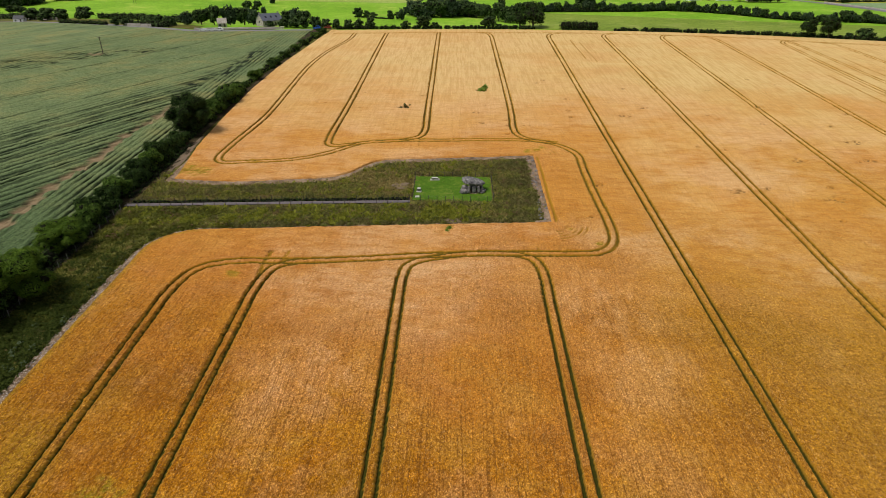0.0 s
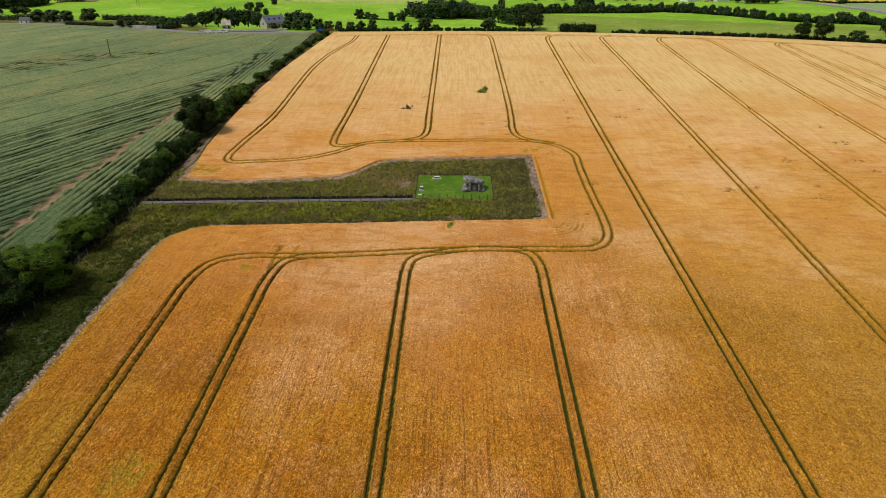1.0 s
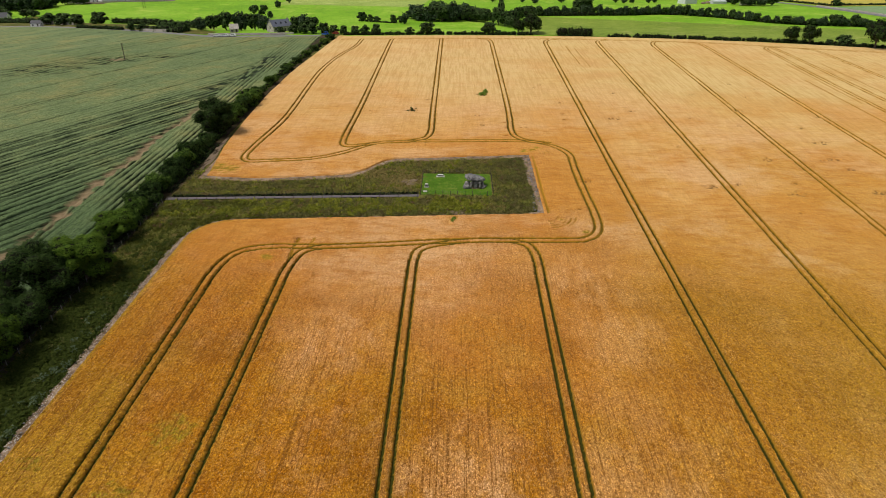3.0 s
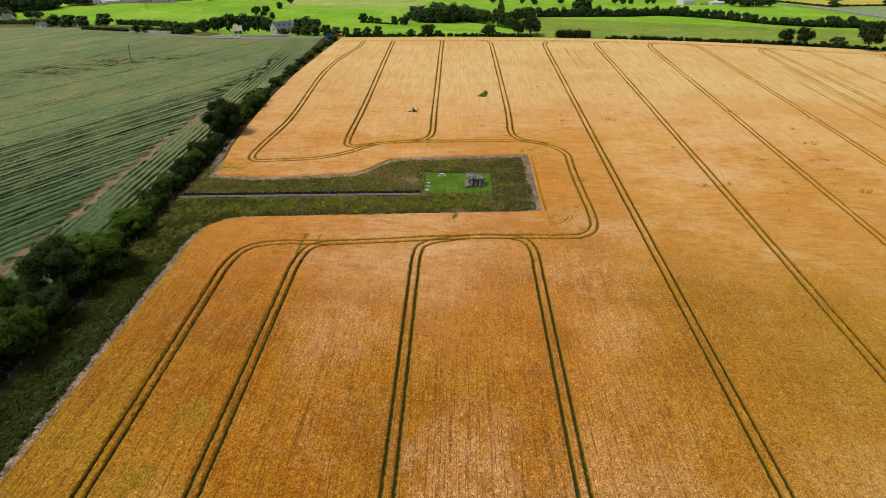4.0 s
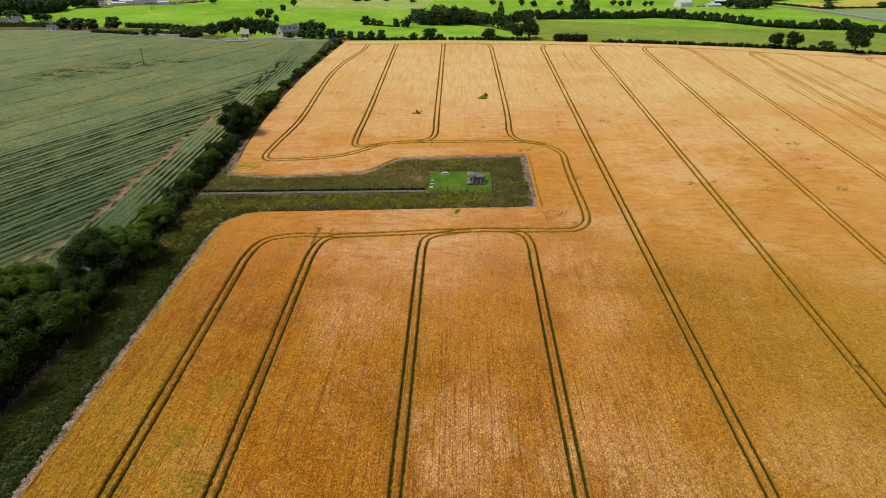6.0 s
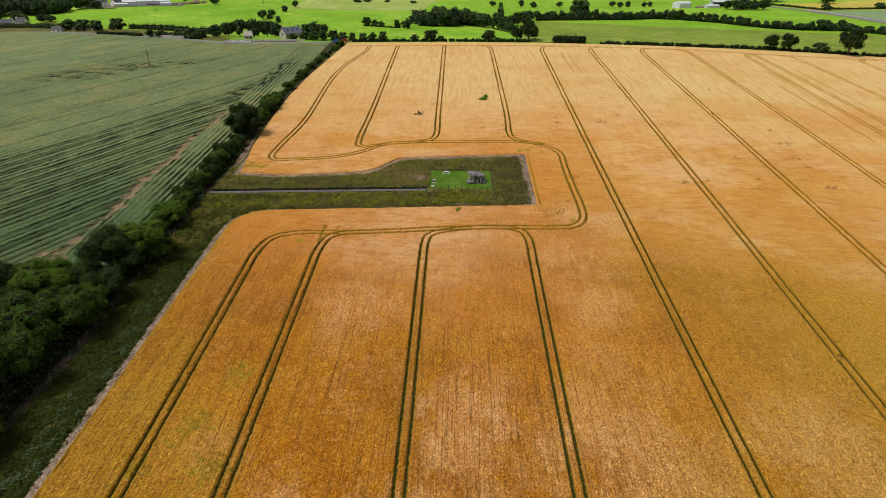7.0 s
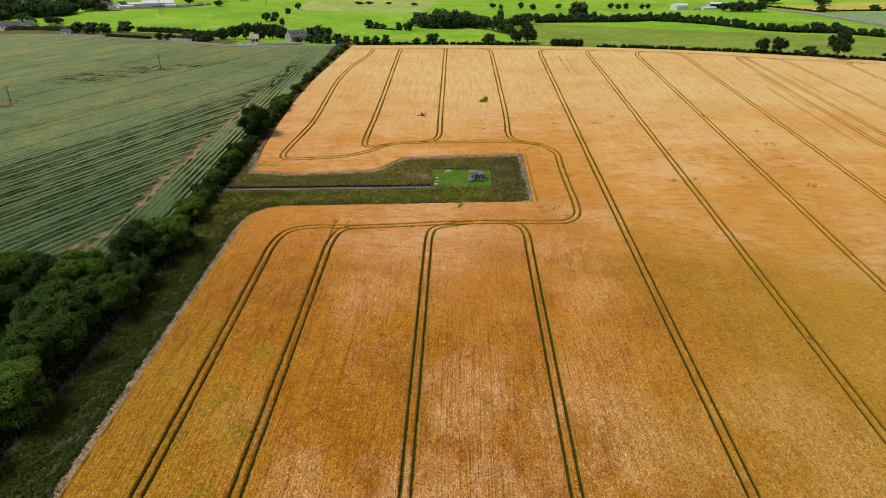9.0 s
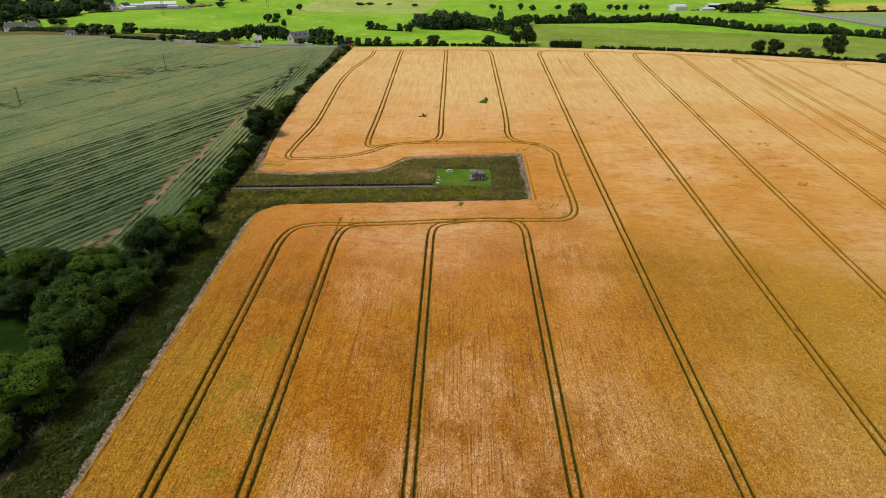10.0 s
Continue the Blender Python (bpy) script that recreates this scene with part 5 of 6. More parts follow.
# ---- houses and farm buildings ----
def build_house(x, y, turn, length, depth, wall_h, roof_h, wall_mat, label, name="house", bays=4, storeys=2, chimneys=2, dormers=0, size=1.0, roof_mat=None):
    top = thing(name, x, y, gz(x, y) - 0.15, turn, size, label, "house")
    l, d = length / 2, depth / 2
    part("wall", box(bmesh.new(), -l, -d, -0.8, l, d, wall_h, 0.02), wall_mat, top)
    for side in (-1, 1):
        part("gable", prism(bmesh.new(), [(-d, wall_h - 0.01), (d, wall_h - 0.01), (0, wall_h + roof_h)], -0.2, 0.2), wall_mat, top, m=pose(side * (l - 0.22), 0, 0, 0, 0, 90))
    pitch = math.degrees(math.atan2(roof_h, d))
    run = math.hypot(roof_h, d) + 0.35
    for side in (-1, 1):
        roof = part("roof", box(bmesh.new(), -l - 0.25, -run / 2, 0, l + 0.25, run / 2, 0.14, 0.01), roof_mat or SLATE, top, "", False,
                    pose(0, side * (d + 0.12) / 2, wall_h + roof_h / 2 - 0.02, -side * pitch, 0, 0))
        for k in range(dormers if side < 0 else 0):
            part("rooflight", box(bmesh.new(), -0.55, -0.7, 0.14, 0.55, 0.7, 0.24, 0.02), GLASS, roof, "", False, pose((k + 0.5) / dormers * length * 0.8 - length * 0.4, 0.1, 0))
    for k in range(chimneys):
        cx = -l + 0.5 if k == 0 else l - 0.5
        stack = part("chimney", box(bmesh.new(), cx - 0.45, -0.4, wall_h + roof_h - 0.8, cx + 0.45, 0.4, wall_h + roof_h + 0.7, 0.03), wall_mat, top)
        for side in (-0.2, 0.2):
            v, q = tube([(cx + side, 0, wall_h + roof_h + 0.65), (cx + side, 0, wall_h + roof_h + 1.0)], [0.13, 0.11], 8)
            child("chimney_pot", mesh_of("chimney_pot", v, q, TIMBER, False), stack)
    rise = wall_h / storeys
    for face in (-1, 1):
        for s in range(storeys):
            for k in range(bays):
                wx = (k + 0.5) / bays * length - l
                if s == 0 and face < 0 and k == bays // 2:
                    part("door", box(bmesh.new(), wx - 0.5, face * d - 0.06, 0, wx + 0.5, face * d + 0.06, 2.1, 0.01), TIMBER, top)
                    continue
                z0 = s * rise + rise * 0.32
                win = part("window", box(bmesh.new(), wx - 0.55, face * d - 0.05, z0, wx + 0.55, face * d + 0.05, z0 + rise * 0.46), GLASS, top)
                part("sill", box(bmesh.new(), wx - 0.65, face * d - 0.12, z0 - 0.1, wx + 0.65, face * d + 0.12, z0 - 0.001), PANEL, win)
                part("frame", box(bmesh.new(), wx - 0.04, face * d - 0.07, z0, wx + 0.04, face * d + 0.07, z0 + rise * 0.46), PANEL, win)
    for side in (-1, 1):
        part("window", box(bmesh.new(), side * l - 0.05, -0.5, wall_h * 0.62, side * l + 0.05, 0.5, wall_h * 0.62 + 1.2), GLASS, top)
    return top


build_house(-110.6, 371, 47, 13.0, 7.8, 3.1, 3.6, WALLING, "grey stone house with a blue slate roof and rooflights", "house", 4, 1, 2, 3, 1.0, BLUE_SLATE)
build_house(-452, 582, 8, 20, 8, 3.4, 4.2, PLASTER, "white plastered cottage with a dark slate roof", "cottage", 4, 1, 2)
build_house(-431, 579, 4, 9, 7.5, 3.2, 4.0, PLASTER, "small white plastered cottage with a slate roof", "cottage", 3, 1, 1)
build_house(-138.6, 370.5, 20, 5.0, 4.0, 2.2, 2.6, WALLING, "old grey stone outbuilding with a steep roof", "outbuilding", 2, 1, 0, 0, 1.0, WALLING)
build_house(-418, 706, 20, 12, 8, 5, 3.5, PLASTER, "white farmhouse beside farm sheds", "farmhouse", 3, 2, 2)
build_house(-404, 712, 80, 12, 8, 4.5, 3.0, PLASTER, "white farm cottage beside farm sheds", "farmhouse", 3, 1, 1)
build_house(350, 782, 15, 12, 8, 5.5, 4.0, WALLING, "grey stone farmhouse among trees", "farmhouse", 3, 2, 2)


def build_barn(x, y, turn, length, depth, h, label, arched=False, open_side=False):
    top = thing("barn", x, y, gz(x, y) - 0.1, turn, 1.0, label, "barn", "farm sheds")
    l, d = length / 2, depth / 2
    if arched:
        outline = [(-d, -0.5), (-d, h)] + [(-d * math.cos(k * math.pi / 12), h + d * 0.55 * math.sin(k * math.pi / 12)) for k in range(1, 12)] + [(d, h), (d, -0.5)]
        part("shell", prism(bmesh.new(), outline, -l, l), SHEET, top, "", False, pose(0, 0, 0, 0, 0, 90))
        part("doorway", box(bmesh.new(), -l - 0.05, -d * 0.5, 0, -l + 0.02, d * 0.5, h * 0.9), SHEET, top, "sliding metal door")
    else:
        for side in (-1, 1):
            part("end_wall", box(bmesh.new(), side * l - 0.1, -d, -0.5, side * l + 0.1, d, h), SHEET, top)
        part("back_wall", box(bmesh.new(), -l, d - 0.1, -0.5, l, d + 0.1, h), SHEET, top)
        if open_side:
            # Block added to paint the barn's inner shade near black.
            part("inside", box(bmesh.new(), -l + 0.2, d - 1.4, 0, l - 0.2, d - 0.3, h * 0.6), DARK, top, "stored bales in shade")
            for k in range(6):
                part("stanchion", box(bmesh.new(), -l + k * length / 5 - 0.12, -d, -0.5, -l + k * length / 5 + 0.12, -d + 0.25, h), TIMBER, top)
        else:
            part("front_wall", box(bmesh.new(), -l, -d - 0.1, -0.5, l, -d + 0.1, h), SHEET, top)
        for side in (-1, 1):
            part("roof", box(bmesh.new(), -l - 0.3, -d / 2 - 0.5, -0.05, l + 0.3, d / 2 + 0.5, 0.05), SHEET, top, "", False, pose(0, side * d / 2, h + d * 0.13, -side * 14, 0, 0))
    return top


build_barn(280, 786, 28, 20, 12, 4.2, "pale blue-grey arched metal shed", True)
build_barn(336, 806, 3, 24, 12, 6.0, "open-fronted barn with a pale roof", False, True)
build_barn(318, 788, 12, 18, 9, 3.0, "low pale sheeted farm shed")
build_barn(-372, 738, 24, 36, 22, 4.0, "long white-roofed farm shed", False, False)
build_barn(-398, 722, 24, 22, 12, 4.0, "small grey-roofed sheeted farm shed")
build_barn(-352, 728, 14, 12, 7, 2.6, "low grey farm shed")
build_house(-321, 460, 5, 7, 5, 2.3, 2.0, PLASTER, "small white shed with a slate roof beside the lane", "outbuilding", 2, 1, 0)

build_barn(-396, 708, 18, 15, 7, 3.0, "low white-roofed farm shed")
build_house(-421, 693, 10, 10, 7, 3.2, 3.0, PLASTER, "white farm cottage with a slate roof", "cottage", 3, 1, 1)


def build_bale(x, y, turn):
    """A wrapped round bale lying on its side."""
    top = thing("silage_bale", x, y, gz(x, y) + 0.85, turn, 1.0, "black-wrapped round silage bale in the farmyard", "bale", "silage bales")
    bm = bmesh.new()
    bmesh.ops.create_cone(bm, cap_ends=True, segments=16, radius1=0.7, radius2=0.7, depth=1.25)
    bmesh.ops.bevel(bm, geom=list(bm.edges), offset=0.08, segments=2, affect="EDGES")
    part("wrap", bm, DARK, top, "", True, pose(0, 0, 0, 90, 0, 0))


yard = random.Random(12)
for i in range(16):
    build_bale(-372 + (i % 8) * 1.7 + yard.uniform(-0.3, 0.3), 720 + (i // 8) * 2.2 + (i % 8) * 0.6, yard.uniform(-20, 20))


def build_heap(x, y, wide, tall, seed, label):
    """A tipped heap of rubble and soil."""
    bm = boulder(bmesh.new(), (wide, wide * 0.7, tall), seed, 0.3, 4, None, 0.95)
    top = new("spoil_heap", bpy.data.meshes.new("spoil_heap"))
    bm.to_mesh(top.data)
    bm.free()
    top.data.materials.append(GRAVEL)
    top.matrix_basis = pose(x, y, gz(x, y) + 0.2 * tall, 0, 0, 40 * seed)
    tagged(top, label, "heap", "spoil heaps")


for i, (x, y, wide, tall) in enumerate(((-335, 742, 6, 2.2), (-326, 748, 7, 2.6), (-318, 756, 5, 2.0), (-344, 734, 4, 1.5), (-410, 690, 5, 1.2), (-398, 688, 6, 1.0), (300, 786, 4, 1.8), (307, 792, 5, 2.0), (-330, 762, 6, 2.4))):
    build_heap(x, y, wide, tall, 81 + i, "pale heap of rubble and soil beside farm sheds")


# ---- walls of loose stone ----
def build_wall(points, height, label, seed):
    """A low field wall: rough coping over a lumpy body."""
    r = np.random.RandomState(seed)
    p = np.array(points, float)
    s = np.concatenate([[0], np.cumsum(np.hypot(*np.diff(p, axis=0).T))])
    t = np.arange(0, s[-1], 0.8)
    c = np.c_[np.interp(t, s, p[:, 0]), np.interp(t, s, p[:, 1])]
    z = ground(c[:, 0], c[:, 1])
    ring = []
    for off, up in ((-0.3, -0.3), (-0.24, height), (0.24, height), (0.3, -0.3)):
        ring.append(np.c_[c[:, 0] + off * 0.3, c[:, 1] + off, z + up + (r.uniform(-0.12, 0.12, len(c)) if up > 0 else 0)])
    v = np.stack(ring, 1).reshape(-1, 3)
    i = np.arange(len(v)).reshape(-1, 4)
    q = np.stack([i[:-1, :-1], i[:-1, 1:], i[1:, 1:], i[1:, :-1]], -1).reshape(-1, 4)
    tagged(new("stone_wall", mesh_of("stone_wall", v, q, WALLING)), label, "wall")


build_wall([(-150, 357.5), (-128, 354.5), (-104, 352.5), (-97, 353)], 1.1, "low grey stone wall in front of the yard", 3)
build_wall([(-330, 478), (-305, 462), (-285, 448)], 2.2, "ruined pale stone wall beside the lane", 4)
build_wall([(-205, 386), (-182, 376)], 1.8, "rough grey stone wall beside the lane", 5)
build_wall([(-435, 690), (-400, 697), (-372, 712), (-338, 722)], 1.4, "grey stone wall round the farmyard", 7)
build_wall([(430, 772), (446, 718), (459, 650)], 1.6, "grey wall along the valley road", 6)


# ---- parked cars ----
def build_car(x, y, turn, paint, label, tall=1.0):
    top = thing("car", x, y, gz(x, y) + 0.25, turn, 1.0, label, "car", "parked cars")
    body = [(-2.1, 0.35), (-2.12, 0.75), (-1.9, 0.92), (-0.95, 0.98), (2.0, 0.98), (2.1, 0.8), (2.12, 0.35), (1.9, 0.26), (-1.9, 0.26)]
    part("body", prism(bmesh.new(), body, -0.86, 0.86), paint, top)
    cabin = [(-1.0, 0.97), (-0.35, 1.46 * tall), (1.35, 1.48 * tall), (1.95, 0.97)]
    part("cabin", prism(bmesh.new(), cabin, -0.76, 0.76), paint, top)
    for wy in (-0.77, 0.77):
        for wx in (-0.2, 0.75):
            part("side_window", box(bmesh.new(), wx - 0.35, wy - 0.02, 1.05, wx + 0.4, wy + 0.02, 1.36 * tall, 0.01), GLASS, top)
    part("windscreen", box(bmesh.new(), -0.02, -0.62, -0.26, 0.02, 0.62, 0.26, 0.01), GLASS, top, m=pose(-0.72, 0, 1.02 + 0.22 * tall, 0, 52, 0))
    part("roof", box(bmesh.new(), -0.35, -0.72, 1.45 * tall, 1.35, 0.72, 1.53 * tall, 0.03), paint, top)
    for wx in (-1.3, 1.35):
        for wy in (-0.8, 0.8):
            bm = bmesh.new()
            bmesh.ops.create_cone(bm, cap_ends=True, segments=16, radius1=0.33, radius2=0.33, depth=0.22)
            wheel = part("wheel", bm, RUBBER, top, "", False, pose(wx, wy, 0.33, 90, 0, 0))
            bm = bmesh.new()
            bmesh.ops.create_cone(bm, cap_ends=True, segments=12, radius1=0.19, radius2=0.19, depth=0.24)
            part("rim", bm, WIRE, wheel)
    for wy in (-0.6, 0.6):
        part("headlight", box(bmesh.new(), -2.14, wy - 0.18, 0.62, -2.05, wy + 0.18, 0.76, 0.01), PANEL, top)


build_car(-142.0, 350.0, 8, WHITE_PAINT, "white car parked beside the lane")
build_car(-137.0, 349.6, 12, WHITE_PAINT, "white car parked beside the lane")
build_car(-132.6, 349.0, 5, WHITE_PAINT, "white van-like car parked beside the lane", 1.2)
build_car(-77.2, 344.8, 8, BLUE_PAINT, "bright blue car parked at the hedge's end", 1.25)
build_car(-71.5, 346.0, 15, RED_PAINT, "dull red car parked at the hedge's end")


# ---- field stones, weeds and grass ----
STONES = []
for i in range(3):
    bm = boulder(bmesh.new(), (0.34, 0.28, 0.22), 61 + i, 0.22, 2)
    me = bpy.data.meshes.new("field_stone")
    bm.to_mesh(me)
    bm.free()
    me.materials.append(STONE)
    STONES.append(me)
pebble = random.Random(9)
for i in range(142):
    if i < 74:
        y = pebble.uniform(117.0, 150.5)
        x = 19.0 - 0.9 * (1 - float(smooth(117, 130, y))) + 0.3 * math.sin(y * 0.4) + pebble.gauss(0, 0.45)
    elif i < 130:
        x, y = -61.0 + pebble.uniform(-0.7, 0.3), pebble.uniform(12, 100)
    else:
        x, y = pebble.uniform(-20, 17), 0.0
        y = float(north_edge(x)) - pebble.uniform(0.3, 1.2)
    k = pebble.uniform(0.35, 0.8) * (pebble.choice((0.8, 1.0, 1.5)) if i < 74 else 0.8)
    ob = new("field_stone", STONES[i % 3])
    ob.matrix_basis = pose(x, y, gz(x, y) + 0.30 + 0.05 * k, pebble.uniform(-15, 15), pebble.uniform(-15, 15), pebble.uniform(0, 360)) @ Matrix.Scale(k, 4)
    tagged(ob, "pale field stone on the bare margin", "stone", "field stones")

TUFTS = [make_leaf("tuft_green", (0.130, 0.140, 0.028), (0.300, 0.278, 0.072)), make_leaf("tuft_dark", (0.032, 0.050, 0.009), (0.086, 0.110, 0.020)),
         make_leaf("tuft_straw", (0.165, 0.132, 0.044), (0.36, 0.285, 0.105)), make_leaf("tuft_yellow", (0.150, 0.175, 0.018), (0.33, 0.330, 0.045)), make_leaf("weed_leaf", (0.110, 0.180, 0.024), (0.27, 0.360, 0.062)),
         make_leaf("tuft_olive", (0.100, 0.098, 0.028), (0.250, 0.218, 0.080)), make_leaf("tuft_moss", (0.058, 0.070, 0.010), (0.150, 0.152, 0.028))]


def blades(places, height, width, seed, mat, name, label, category):
    """Short leaning blades, three to a tuft."""
    r = np.random.RandomState(seed)
    p = np.repeat(np.asarray(places, float), 3, axis=0)
    n = len(p)
    z = ground(p[:, 0], p[:, 1]) + 0.12
    a = r.uniform(0, math.tau, n)
    h = height * r.uniform(0.5, 1.3, n)
    w = width * r.uniform(0.6, 1.4, n)
    lean = r.uniform(0.4, 1.6, n) * h
    q = p + r.normal(size=(n, 2)) * width * 0.6
    dx, dy = np.cos(a), np.sin(a)
    v = np.stack([np.c_[q[:, 0] - dy * w / 2, q[:, 1] + dx * w / 2, z], np.c_[q[:, 0] + dy * w / 2, q[:, 1] - dx * w / 2, z],
                  np.c_[q[:, 0] + dx * lean + dy * w * 0.3, q[:, 1] + dy * lean - dx * w * 0.3, z + h], np.c_[q[:, 0] + dx * lean - dy * w * 0.3, q[:, 1] + dy * lean + dx * w * 0.3, z + h]], 1)
    me = mesh_of(name, v.reshape(-1, 3), np.arange(4 * n).reshape(-1, 4), mat)
    return tagged(new(name, me), label, category, kind="stuff")


def meadow_places(count, seed):
    r = np.random.RandomState(seed)
    x, y = r.uniform(-72, 19.2, count), r.uniform(4, 153, count)
    ok = (wheat_depth(x, y) < np.where(y > 132, -2.0, np.where(x > 16, -1.8, np.where(x < -59, -1.2, -0.4))) + r.normal(size=count) * 0.25) & ~in_lawn(x, y, 0.3) & ((np.abs(y - path_y(x) - 0.1) > 1.5) | (x > -9)) & (y < 140 + 13 * (x > -30)) & ((x > -71.4 + 0.6 * smooth(35, 48, y) - 1.2 * smooth(54, 70, y) + 0.7 * r.normal(size=count)) | (y > 82))
    return np.c_[x, y][ok]


spots = meadow_places(120000, 3)
sx, sy = spots[:, 0], spots[:, 1]
kind = 0.9 * lumps(sx, sy, 8, 2) + 0.7 * lumps(sx, sy, 2.6, 4)
kind += 1.8 * np.exp(-((sx + 14) / 4.5) ** 2 - ((sy - 133) / 3.5) ** 2) + 1.1 * np.exp(-((sx + 23) / 12) ** 2 - ((sy - 138) / 6) ** 2)      # dry stretches
kind += 0.45 * np.exp(-((sx + 67) / 5) ** 2 - ((sy - 98) / 12) ** 2) + 0.5 * np.exp(-((sx - 4) / 8) ** 2 - ((sy - 120) / 2.5) ** 2)
kind -= 0.9 * smooth(10, 13, sx) + 1.2 * np.exp(-((sy - 114.5 - 0.07 * sx) / 2.0) ** 2) * (sx > -50) + 0.9 * (1 - smooth(78, 92, sy))
kind -= 0.8 * (sx < -57) * (1 - smooth(80, 100, sy)) + 0.6 * (sx < -54) * (sy < 120)
lush = lumps(sx, sy, 5, 8) + 0.6 * lumps(sx, sy, 1.6, 9) + 1.0 * ((sy < path_y(sx) - 1) & (sy > 112) & (sx < -2)) + 2.8 * np.exp(-((sx + 0.8) / 3.4) ** 2 - ((sy - 119.8) / 2.8) ** 2) - 1.2 * smooth(8, 12, sx) - 1.6 * (sy < 104)
dry = np.exp(-((sx + 15) / 5.5) ** 2 - ((sy - 133.5) / 4.5) ** 2) + 0.8 * np.exp(-((sx + 25) / 7) ** 2 - ((sy - 140) / 3.5) ** 2) + 0.3 * lumps(sx, sy, 3, 12)
kind, lush = np.where((dry > 0.42) & (sy > 127), 1.2, kind), np.where((dry > 0.42) & (sy > 127), -1.0, lush)
bright = np.hypot((sx + 0.3) / 3.6, (sy - 119.6) / 3.2) + 0.3 * lumps(sx, sy, 2, 14) < 1
kind, lush = np.where(bright, 0.0, kind), np.where(bright, 2.0, lush)
west = (sx < -57) & (sy < 86 + 9 * lumps(sx, sy, 5, 16))
strip_side = (sx < -50 + 5 * lumps(sx, sy, 4, 18)) & (sy < 120)
pick = [(kind < -0.35) & west, (kind < -0.35) & ~west & ~strip_side, (kind >= -0.35) & (kind < 0.75) & (lush < 0.9), (kind >= 0.75) & (lush < 0.9), (kind >= -0.35) & (lush >= 0.9)]
blades(spots[pick[0]], 0.42, 0.30, 1, TUFTS[1], "dark_grass", "dark green rough grass between hedge and wheat", "grass")
blades(spots[pick[1]], 0.42, 0.28, 7, TUFTS[5], "olive_grass", "olive rough grass and dock tufts", "grass")
blades(spots[(kind < -0.35) & ~west & strip_side], 0.42, 0.28, 8, TUFTS[6], "mossy_grass", "dull green rough grass at the meadow's end", "grass")
blades(spots[pick[2]], 0.42, 0.28, 2, TUFTS[0], "rough_grass", "rough green grass tufts", "grass")
blades(spots[pick[3]], 0.38, 0.24, 3, TUFTS[2], "dry_grass", "dry straw-brown grass tufts", "grass")
blades(spots[pick[4]], 0.50, 0.34, 4, TUFTS[3], "ragwort", "yellow-green weeds beside the path", "weeds")


def broadleaf(places, size, tall, seed, mat, name, label):
    """Knee-high leafy plants: a dome of tilted leaves each, one sheet of them."""
    r = np.random.RandomState(seed)
    p = np.repeat(np.asarray(places, float), 14, axis=0)
    n = len(p)
    big = np.repeat(r.uniform(0.6, 1.5, len(places)), 14)
    a, k = r.uniform(0, math.tau, n), np.sqrt(r.uniform(0, 1, n))
    q = np.c_[p[:, 0] + np.cos(a) * k * size * big, p[:, 1] + np.sin(a) * k * size * big]
    z = ground(q[:, 0], q[:, 1]) + 0.2 + tall * big * (1 - 0.8 * k * k) * r.uniform(0.7, 1.1, n)
    w, d = size * r.uniform(0.25, 0.5, n), r.uniform(0, math.tau, n)
    ux, uy, tip = np.cos(d), np.sin(d), r.uniform(-0.5, 0.3, n)
    v = np.stack([np.c_[q[:, 0] - ux * w, q[:, 1] - uy * w, z - tip * w], np.c_[q[:, 0] - uy * w * 0.6, q[:, 1] + ux * w * 0.6, z],
                  np.c_[q[:, 0] + ux * w, q[:, 1] + uy * w, z + tip * w], np.c_[q[:, 0] + uy * w * 0.6, q[:, 1] - ux * w * 0.6, z]], 1)
    tagged(new(name, mesh_of(name, v.reshape(-1, 3), np.arange(4 * n).reshape(-1, 4), mat)), label, "weeds", kind="stuff")


herb = meadow_places(15000, 8)
herb = herb[np.exp(-((herb[:, 0] + 15) / 5.5) ** 2 - ((herb[:, 1] - 133.5) / 4.5) ** 2) + 0.8 * np.exp(-((herb[:, 0] + 25) / 7) ** 2 - ((herb[:, 1] - 140) / 3.5) ** 2) < 0.4]
hx, hy = herb[:, 0], herb[:, 1]
thick = lumps(hx, hy, 7, 31) + 0.45 * lumps(hx, hy, 2.4, 32) - 0.9 * np.exp(-((hx + 17) / 8) ** 2 - ((hy - 134) / 5) ** 2) * (hy > 127)
by_path = (hy > 112) & (hy < path_y(hx) - 1) & (hx < 2)
broadleaf(herb[((thick > 0.7) & ~((hx < -58) & (hy < 100)) | by_path & (thick > 0.3)) & (np.hypot(hx + 0.8, hy - 119.8) > 3.2)], 0.55, 0.4, 1, make_leaf("nettle", (0.095, 0.118, 0.018), (0.195, 0.212, 0.042)), "nettles", "green nettles and docks in the rough grass")
broadleaf(herb[((thick < -0.8) & (hx < -30)) | (hx > 9) & (thick < -0.1) | (np.abs(hy - 114.6 - 0.07 * hx) < 1.6) & (hx > -48) & (np.abs(hx + 0.9) > 2.6)], 0.5, 0.4, 2, make_leaf("bramble", (0.056, 0.064, 0.016), (0.132, 0.136, 0.040)), "brambles", "dark low brambles in the rough grass")
broadleaf(herb[(np.abs(thick) < 0.10) & (hy > 105)], 0.4, 0.75, 3, make_leaf("dock_seed", (0.105, 0.062, 0.030), (0.23, 0.140, 0.075)), "docks", "red-brown seeding docks in the rough grass")
broadleaf(herb[(thick > 0.95) & (hy > 108) & (hx < 6)], 0.38, 0.8, 4, make_leaf("ragwort_flower", (0.150, 0.185, 0.014), (0.36, 0.35, 0.030)), "ragwort", "yellow-flowering ragwort in the rough grass")


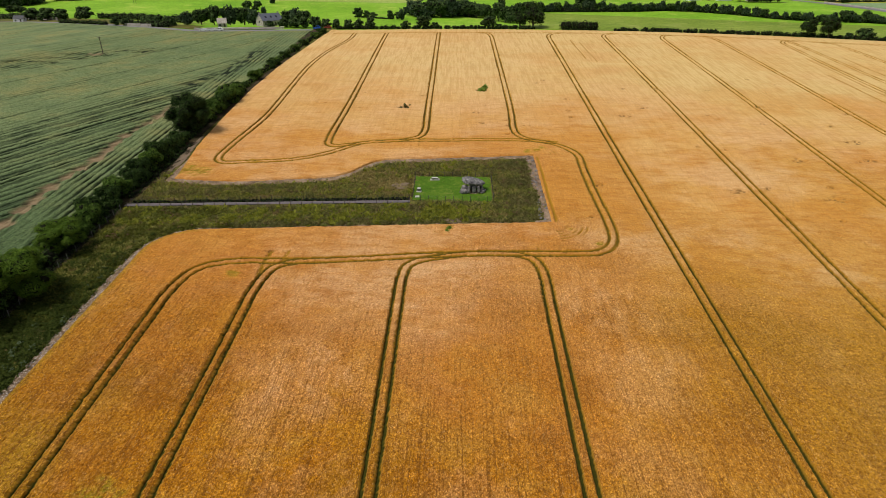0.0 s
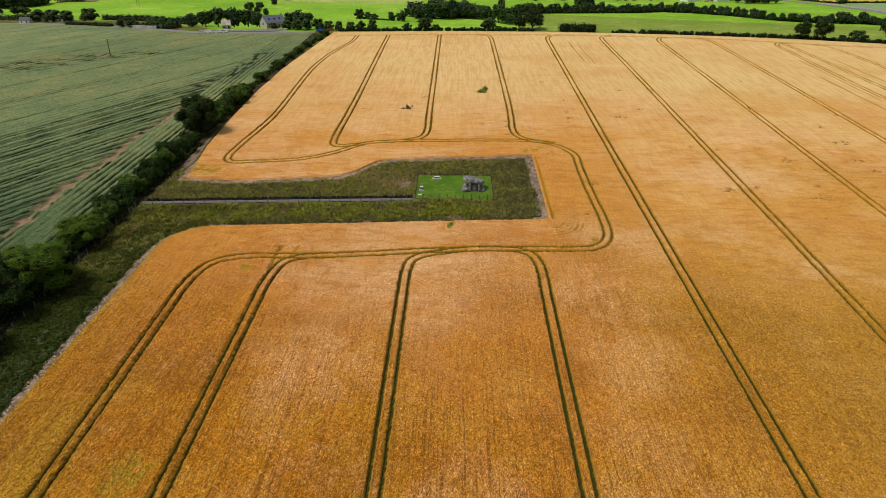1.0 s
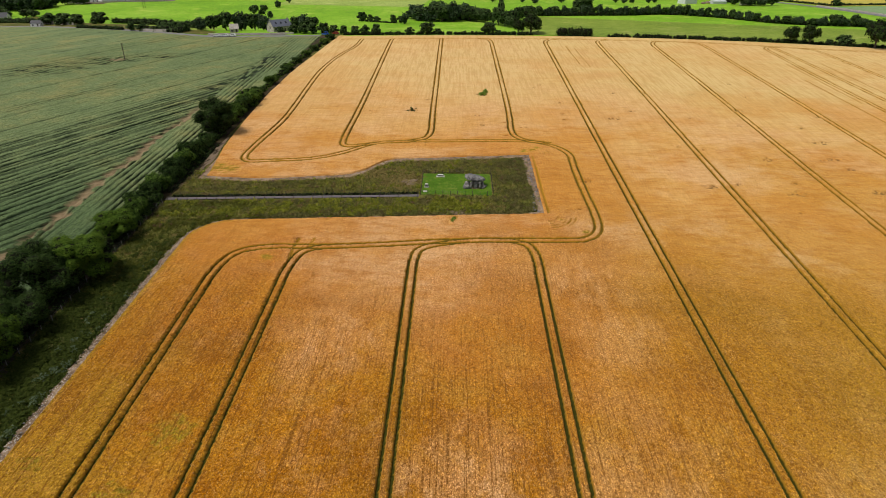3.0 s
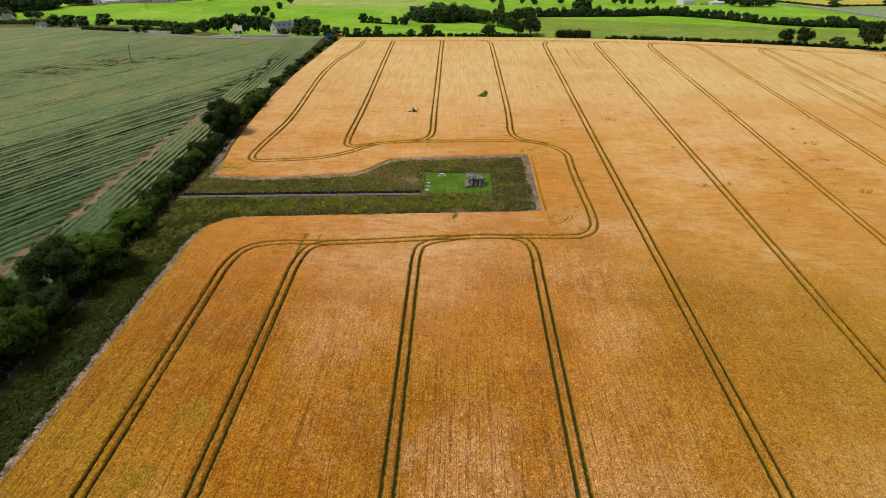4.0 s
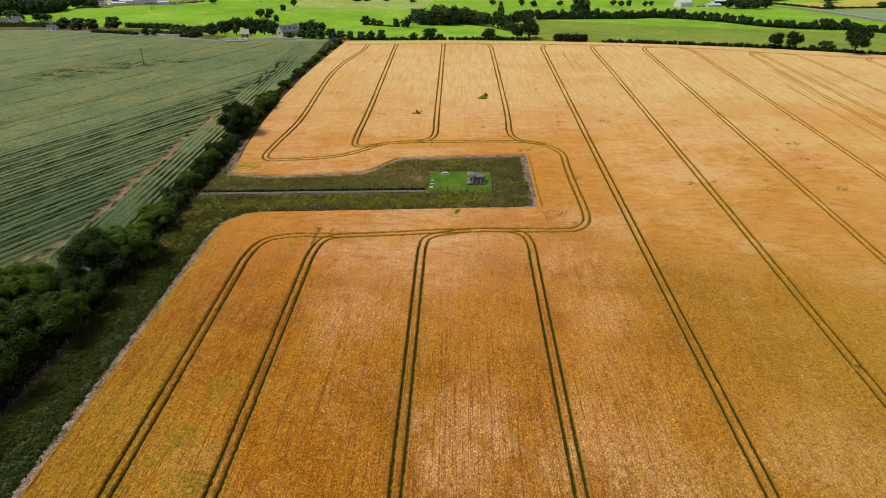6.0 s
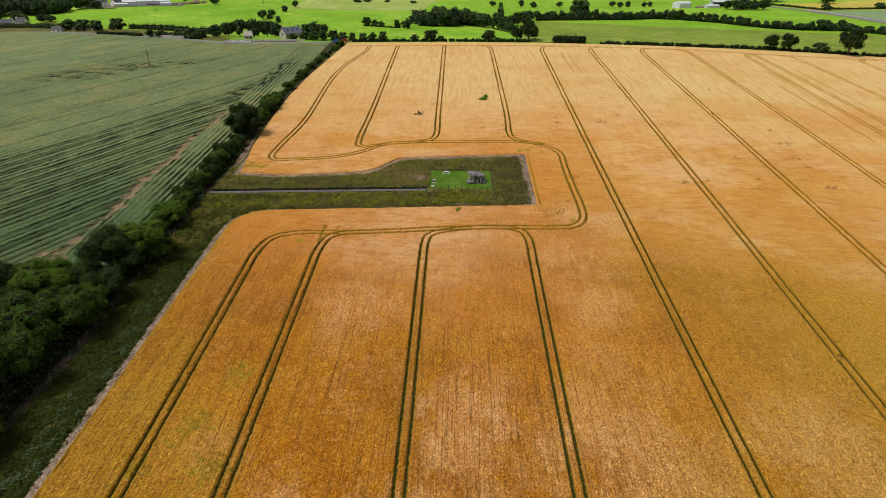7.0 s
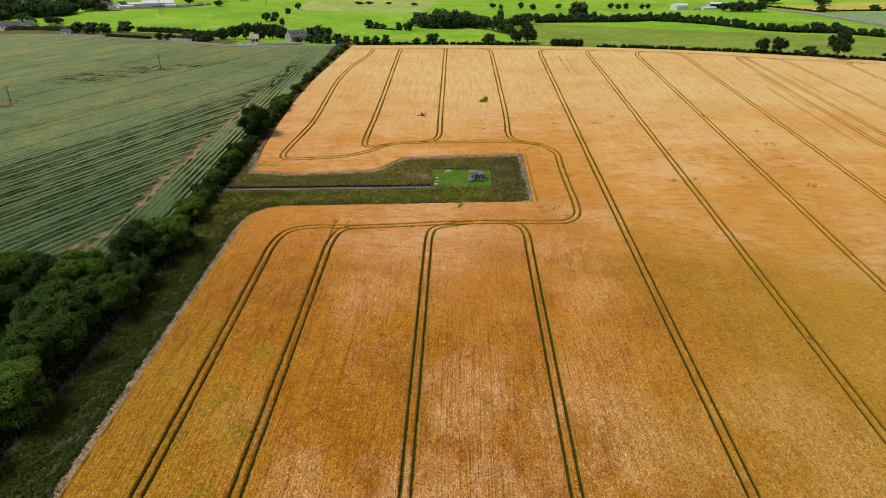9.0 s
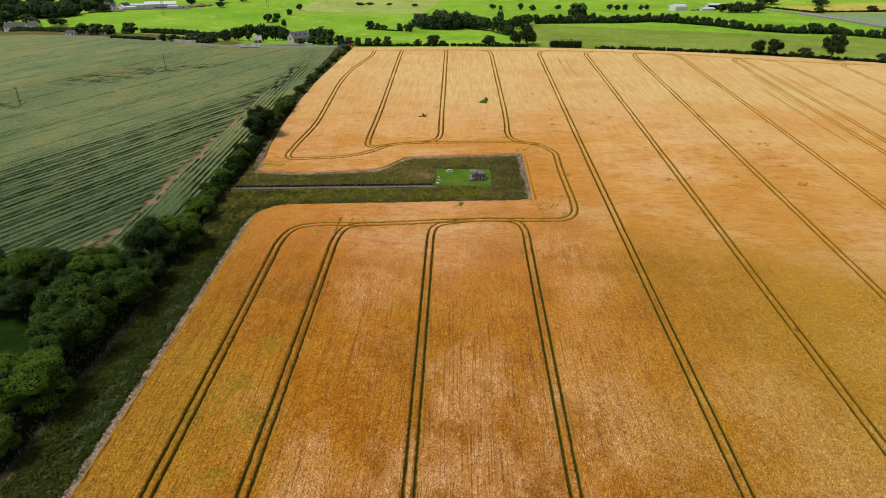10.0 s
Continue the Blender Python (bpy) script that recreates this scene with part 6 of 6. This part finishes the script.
strip = np.random.RandomState(15).uniform((-72, -6), (-57, 112), (5200, 2))
wx, wy = strip.T
leafy = 0.5 * lumps(wx, wy, 4, 61) + 0.5 * lumps(wx, wy, 1.5, 62) - 0.5 * smooth(60, 90, wy) - 0.8 * smooth(95, 110, wy)
fits = (wheat_depth(wx, wy) < -1.5) & (wx > -70.8 + 0.6 * smooth(35, 48, wy) - 1.2 * smooth(54, 70, wy) + 0.6 * lumps(wx, wy, 3, 63))
broadleaf(strip[fits & (leafy > -0.75)], 0.5, 0.45, 5, make_leaf("dock_leaf", (0.030, 0.045, 0.007), (0.082, 0.108, 0.018)), "docks", "dark green leafy docks between hedge and wheat")
broadleaf(strip[fits & (leafy > 0.25) & (wx > -66)], 0.42, 0.6, 6, make_leaf("thistle_leaf", (0.060, 0.090, 0.045), (0.125, 0.165, 0.092)), "thistles", "grey-green thistles beside the wheat's stony edge")


def weed_clump(x, y, size, tall, seed, label="green weed clump standing in the ripe wheat", mat=TUFTS[4]):
    lobes = [(0, 0, tall * 0.4, size * 0.6, size * 0.6, tall * 0.55)] + [(math.cos(k * 2.1 + seed) * size * 0.55, math.sin(k * 2.1 + seed) * size * 0.55, tall * 0.3, size * 0.4, size * 0.4, tall * 0.4) for k in range(4)]
    top = thing("weed_clump", x, y, gz(x, y) + 0.35, 0, 1.0, label, "weeds", "weed clumps")
    v, q, n = leaves(lobes, 520, 0.26, seed)
    child("foliage", mesh_of("foliage", v, q, mat), top)


for i, (x, y, size, tall) in enumerate(((-1.5, 112.0, 0.65, 0.75), (-1.9, 110.9, 0.5, 0.6), (8.8, 214.8, 1.7, 1.3), (9.6, 217.0, 1.1, 2.0), (7.6, 213.4, 0.8, 0.9))):
    weed_clump(x, y, size, tall, 70 + i)
for i, (x, y, size, tall) in enumerate(((-17.0, 194.8, 0.6, 1.2), (-18.3, 193.5, 0.4, 0.8), (-16.0, 193.2, 0.4, 0.8), (-17.4, 197.0, 0.35, 0.8), (-15.6, 196.0, 0.3, 0.7))):
    weed_clump(x, y, size, tall, 80 + i, "brown-green seeding weed standing in the ripe wheat", TUFTS[5])


def wheat_ears(count, seed):
    """Pale ears and leaf tips that stand out of the nearest wheat."""
    r = np.random.RandomState(seed)
    y = 5 + 115 * r.uniform(0, 1, count) ** 1.35
    x = r.uniform(-60, 14, count) * 1.0
    wide = r.uniform(0, 1, count) < 0.55
    x = np.where(wide, r.uniform(0, 1, count) * (16 + 0.8 * (y + 62)), x)
    ok = wheat_depth(x, y) > 0.4
    for line in TRAMLINES:
        ok &= np.abs(nearest(x, y, line, 1.8) - GAUGE) > 0.42
    x, y = x[ok], y[ok]
    n = len(x)
    z = ground(x, y) + 0.70
    a, h, w = r.uniform(0, math.tau, n), r.uniform(0.10, 0.24, n), r.uniform(0.05, 0.10, n)
    dx, dy = np.cos(a), np.sin(a)
    lean = r.uniform(0.3, 1.2, n) * h
    v = np.stack([np.c_[x - dy * w, y + dx * w, z], np.c_[x + dy * w, y - dx * w, z], np.c_[x + dx * lean, y + dy * lean, z + h]], 1)
    me = mesh_of("wheat_ears", v.reshape(-1, 3), np.arange(3 * n).reshape(-1, 3), EARS)
    tagged(new("wheat_ears", me), "pale ripe wheat ears above the crop", "wheat", kind="stuff")


EARS = make_leaf("wheat_ear", (0.34, 0.15, 0.022), (0.68, 0.42, 0.150))
wheat_ears(170000, 5)
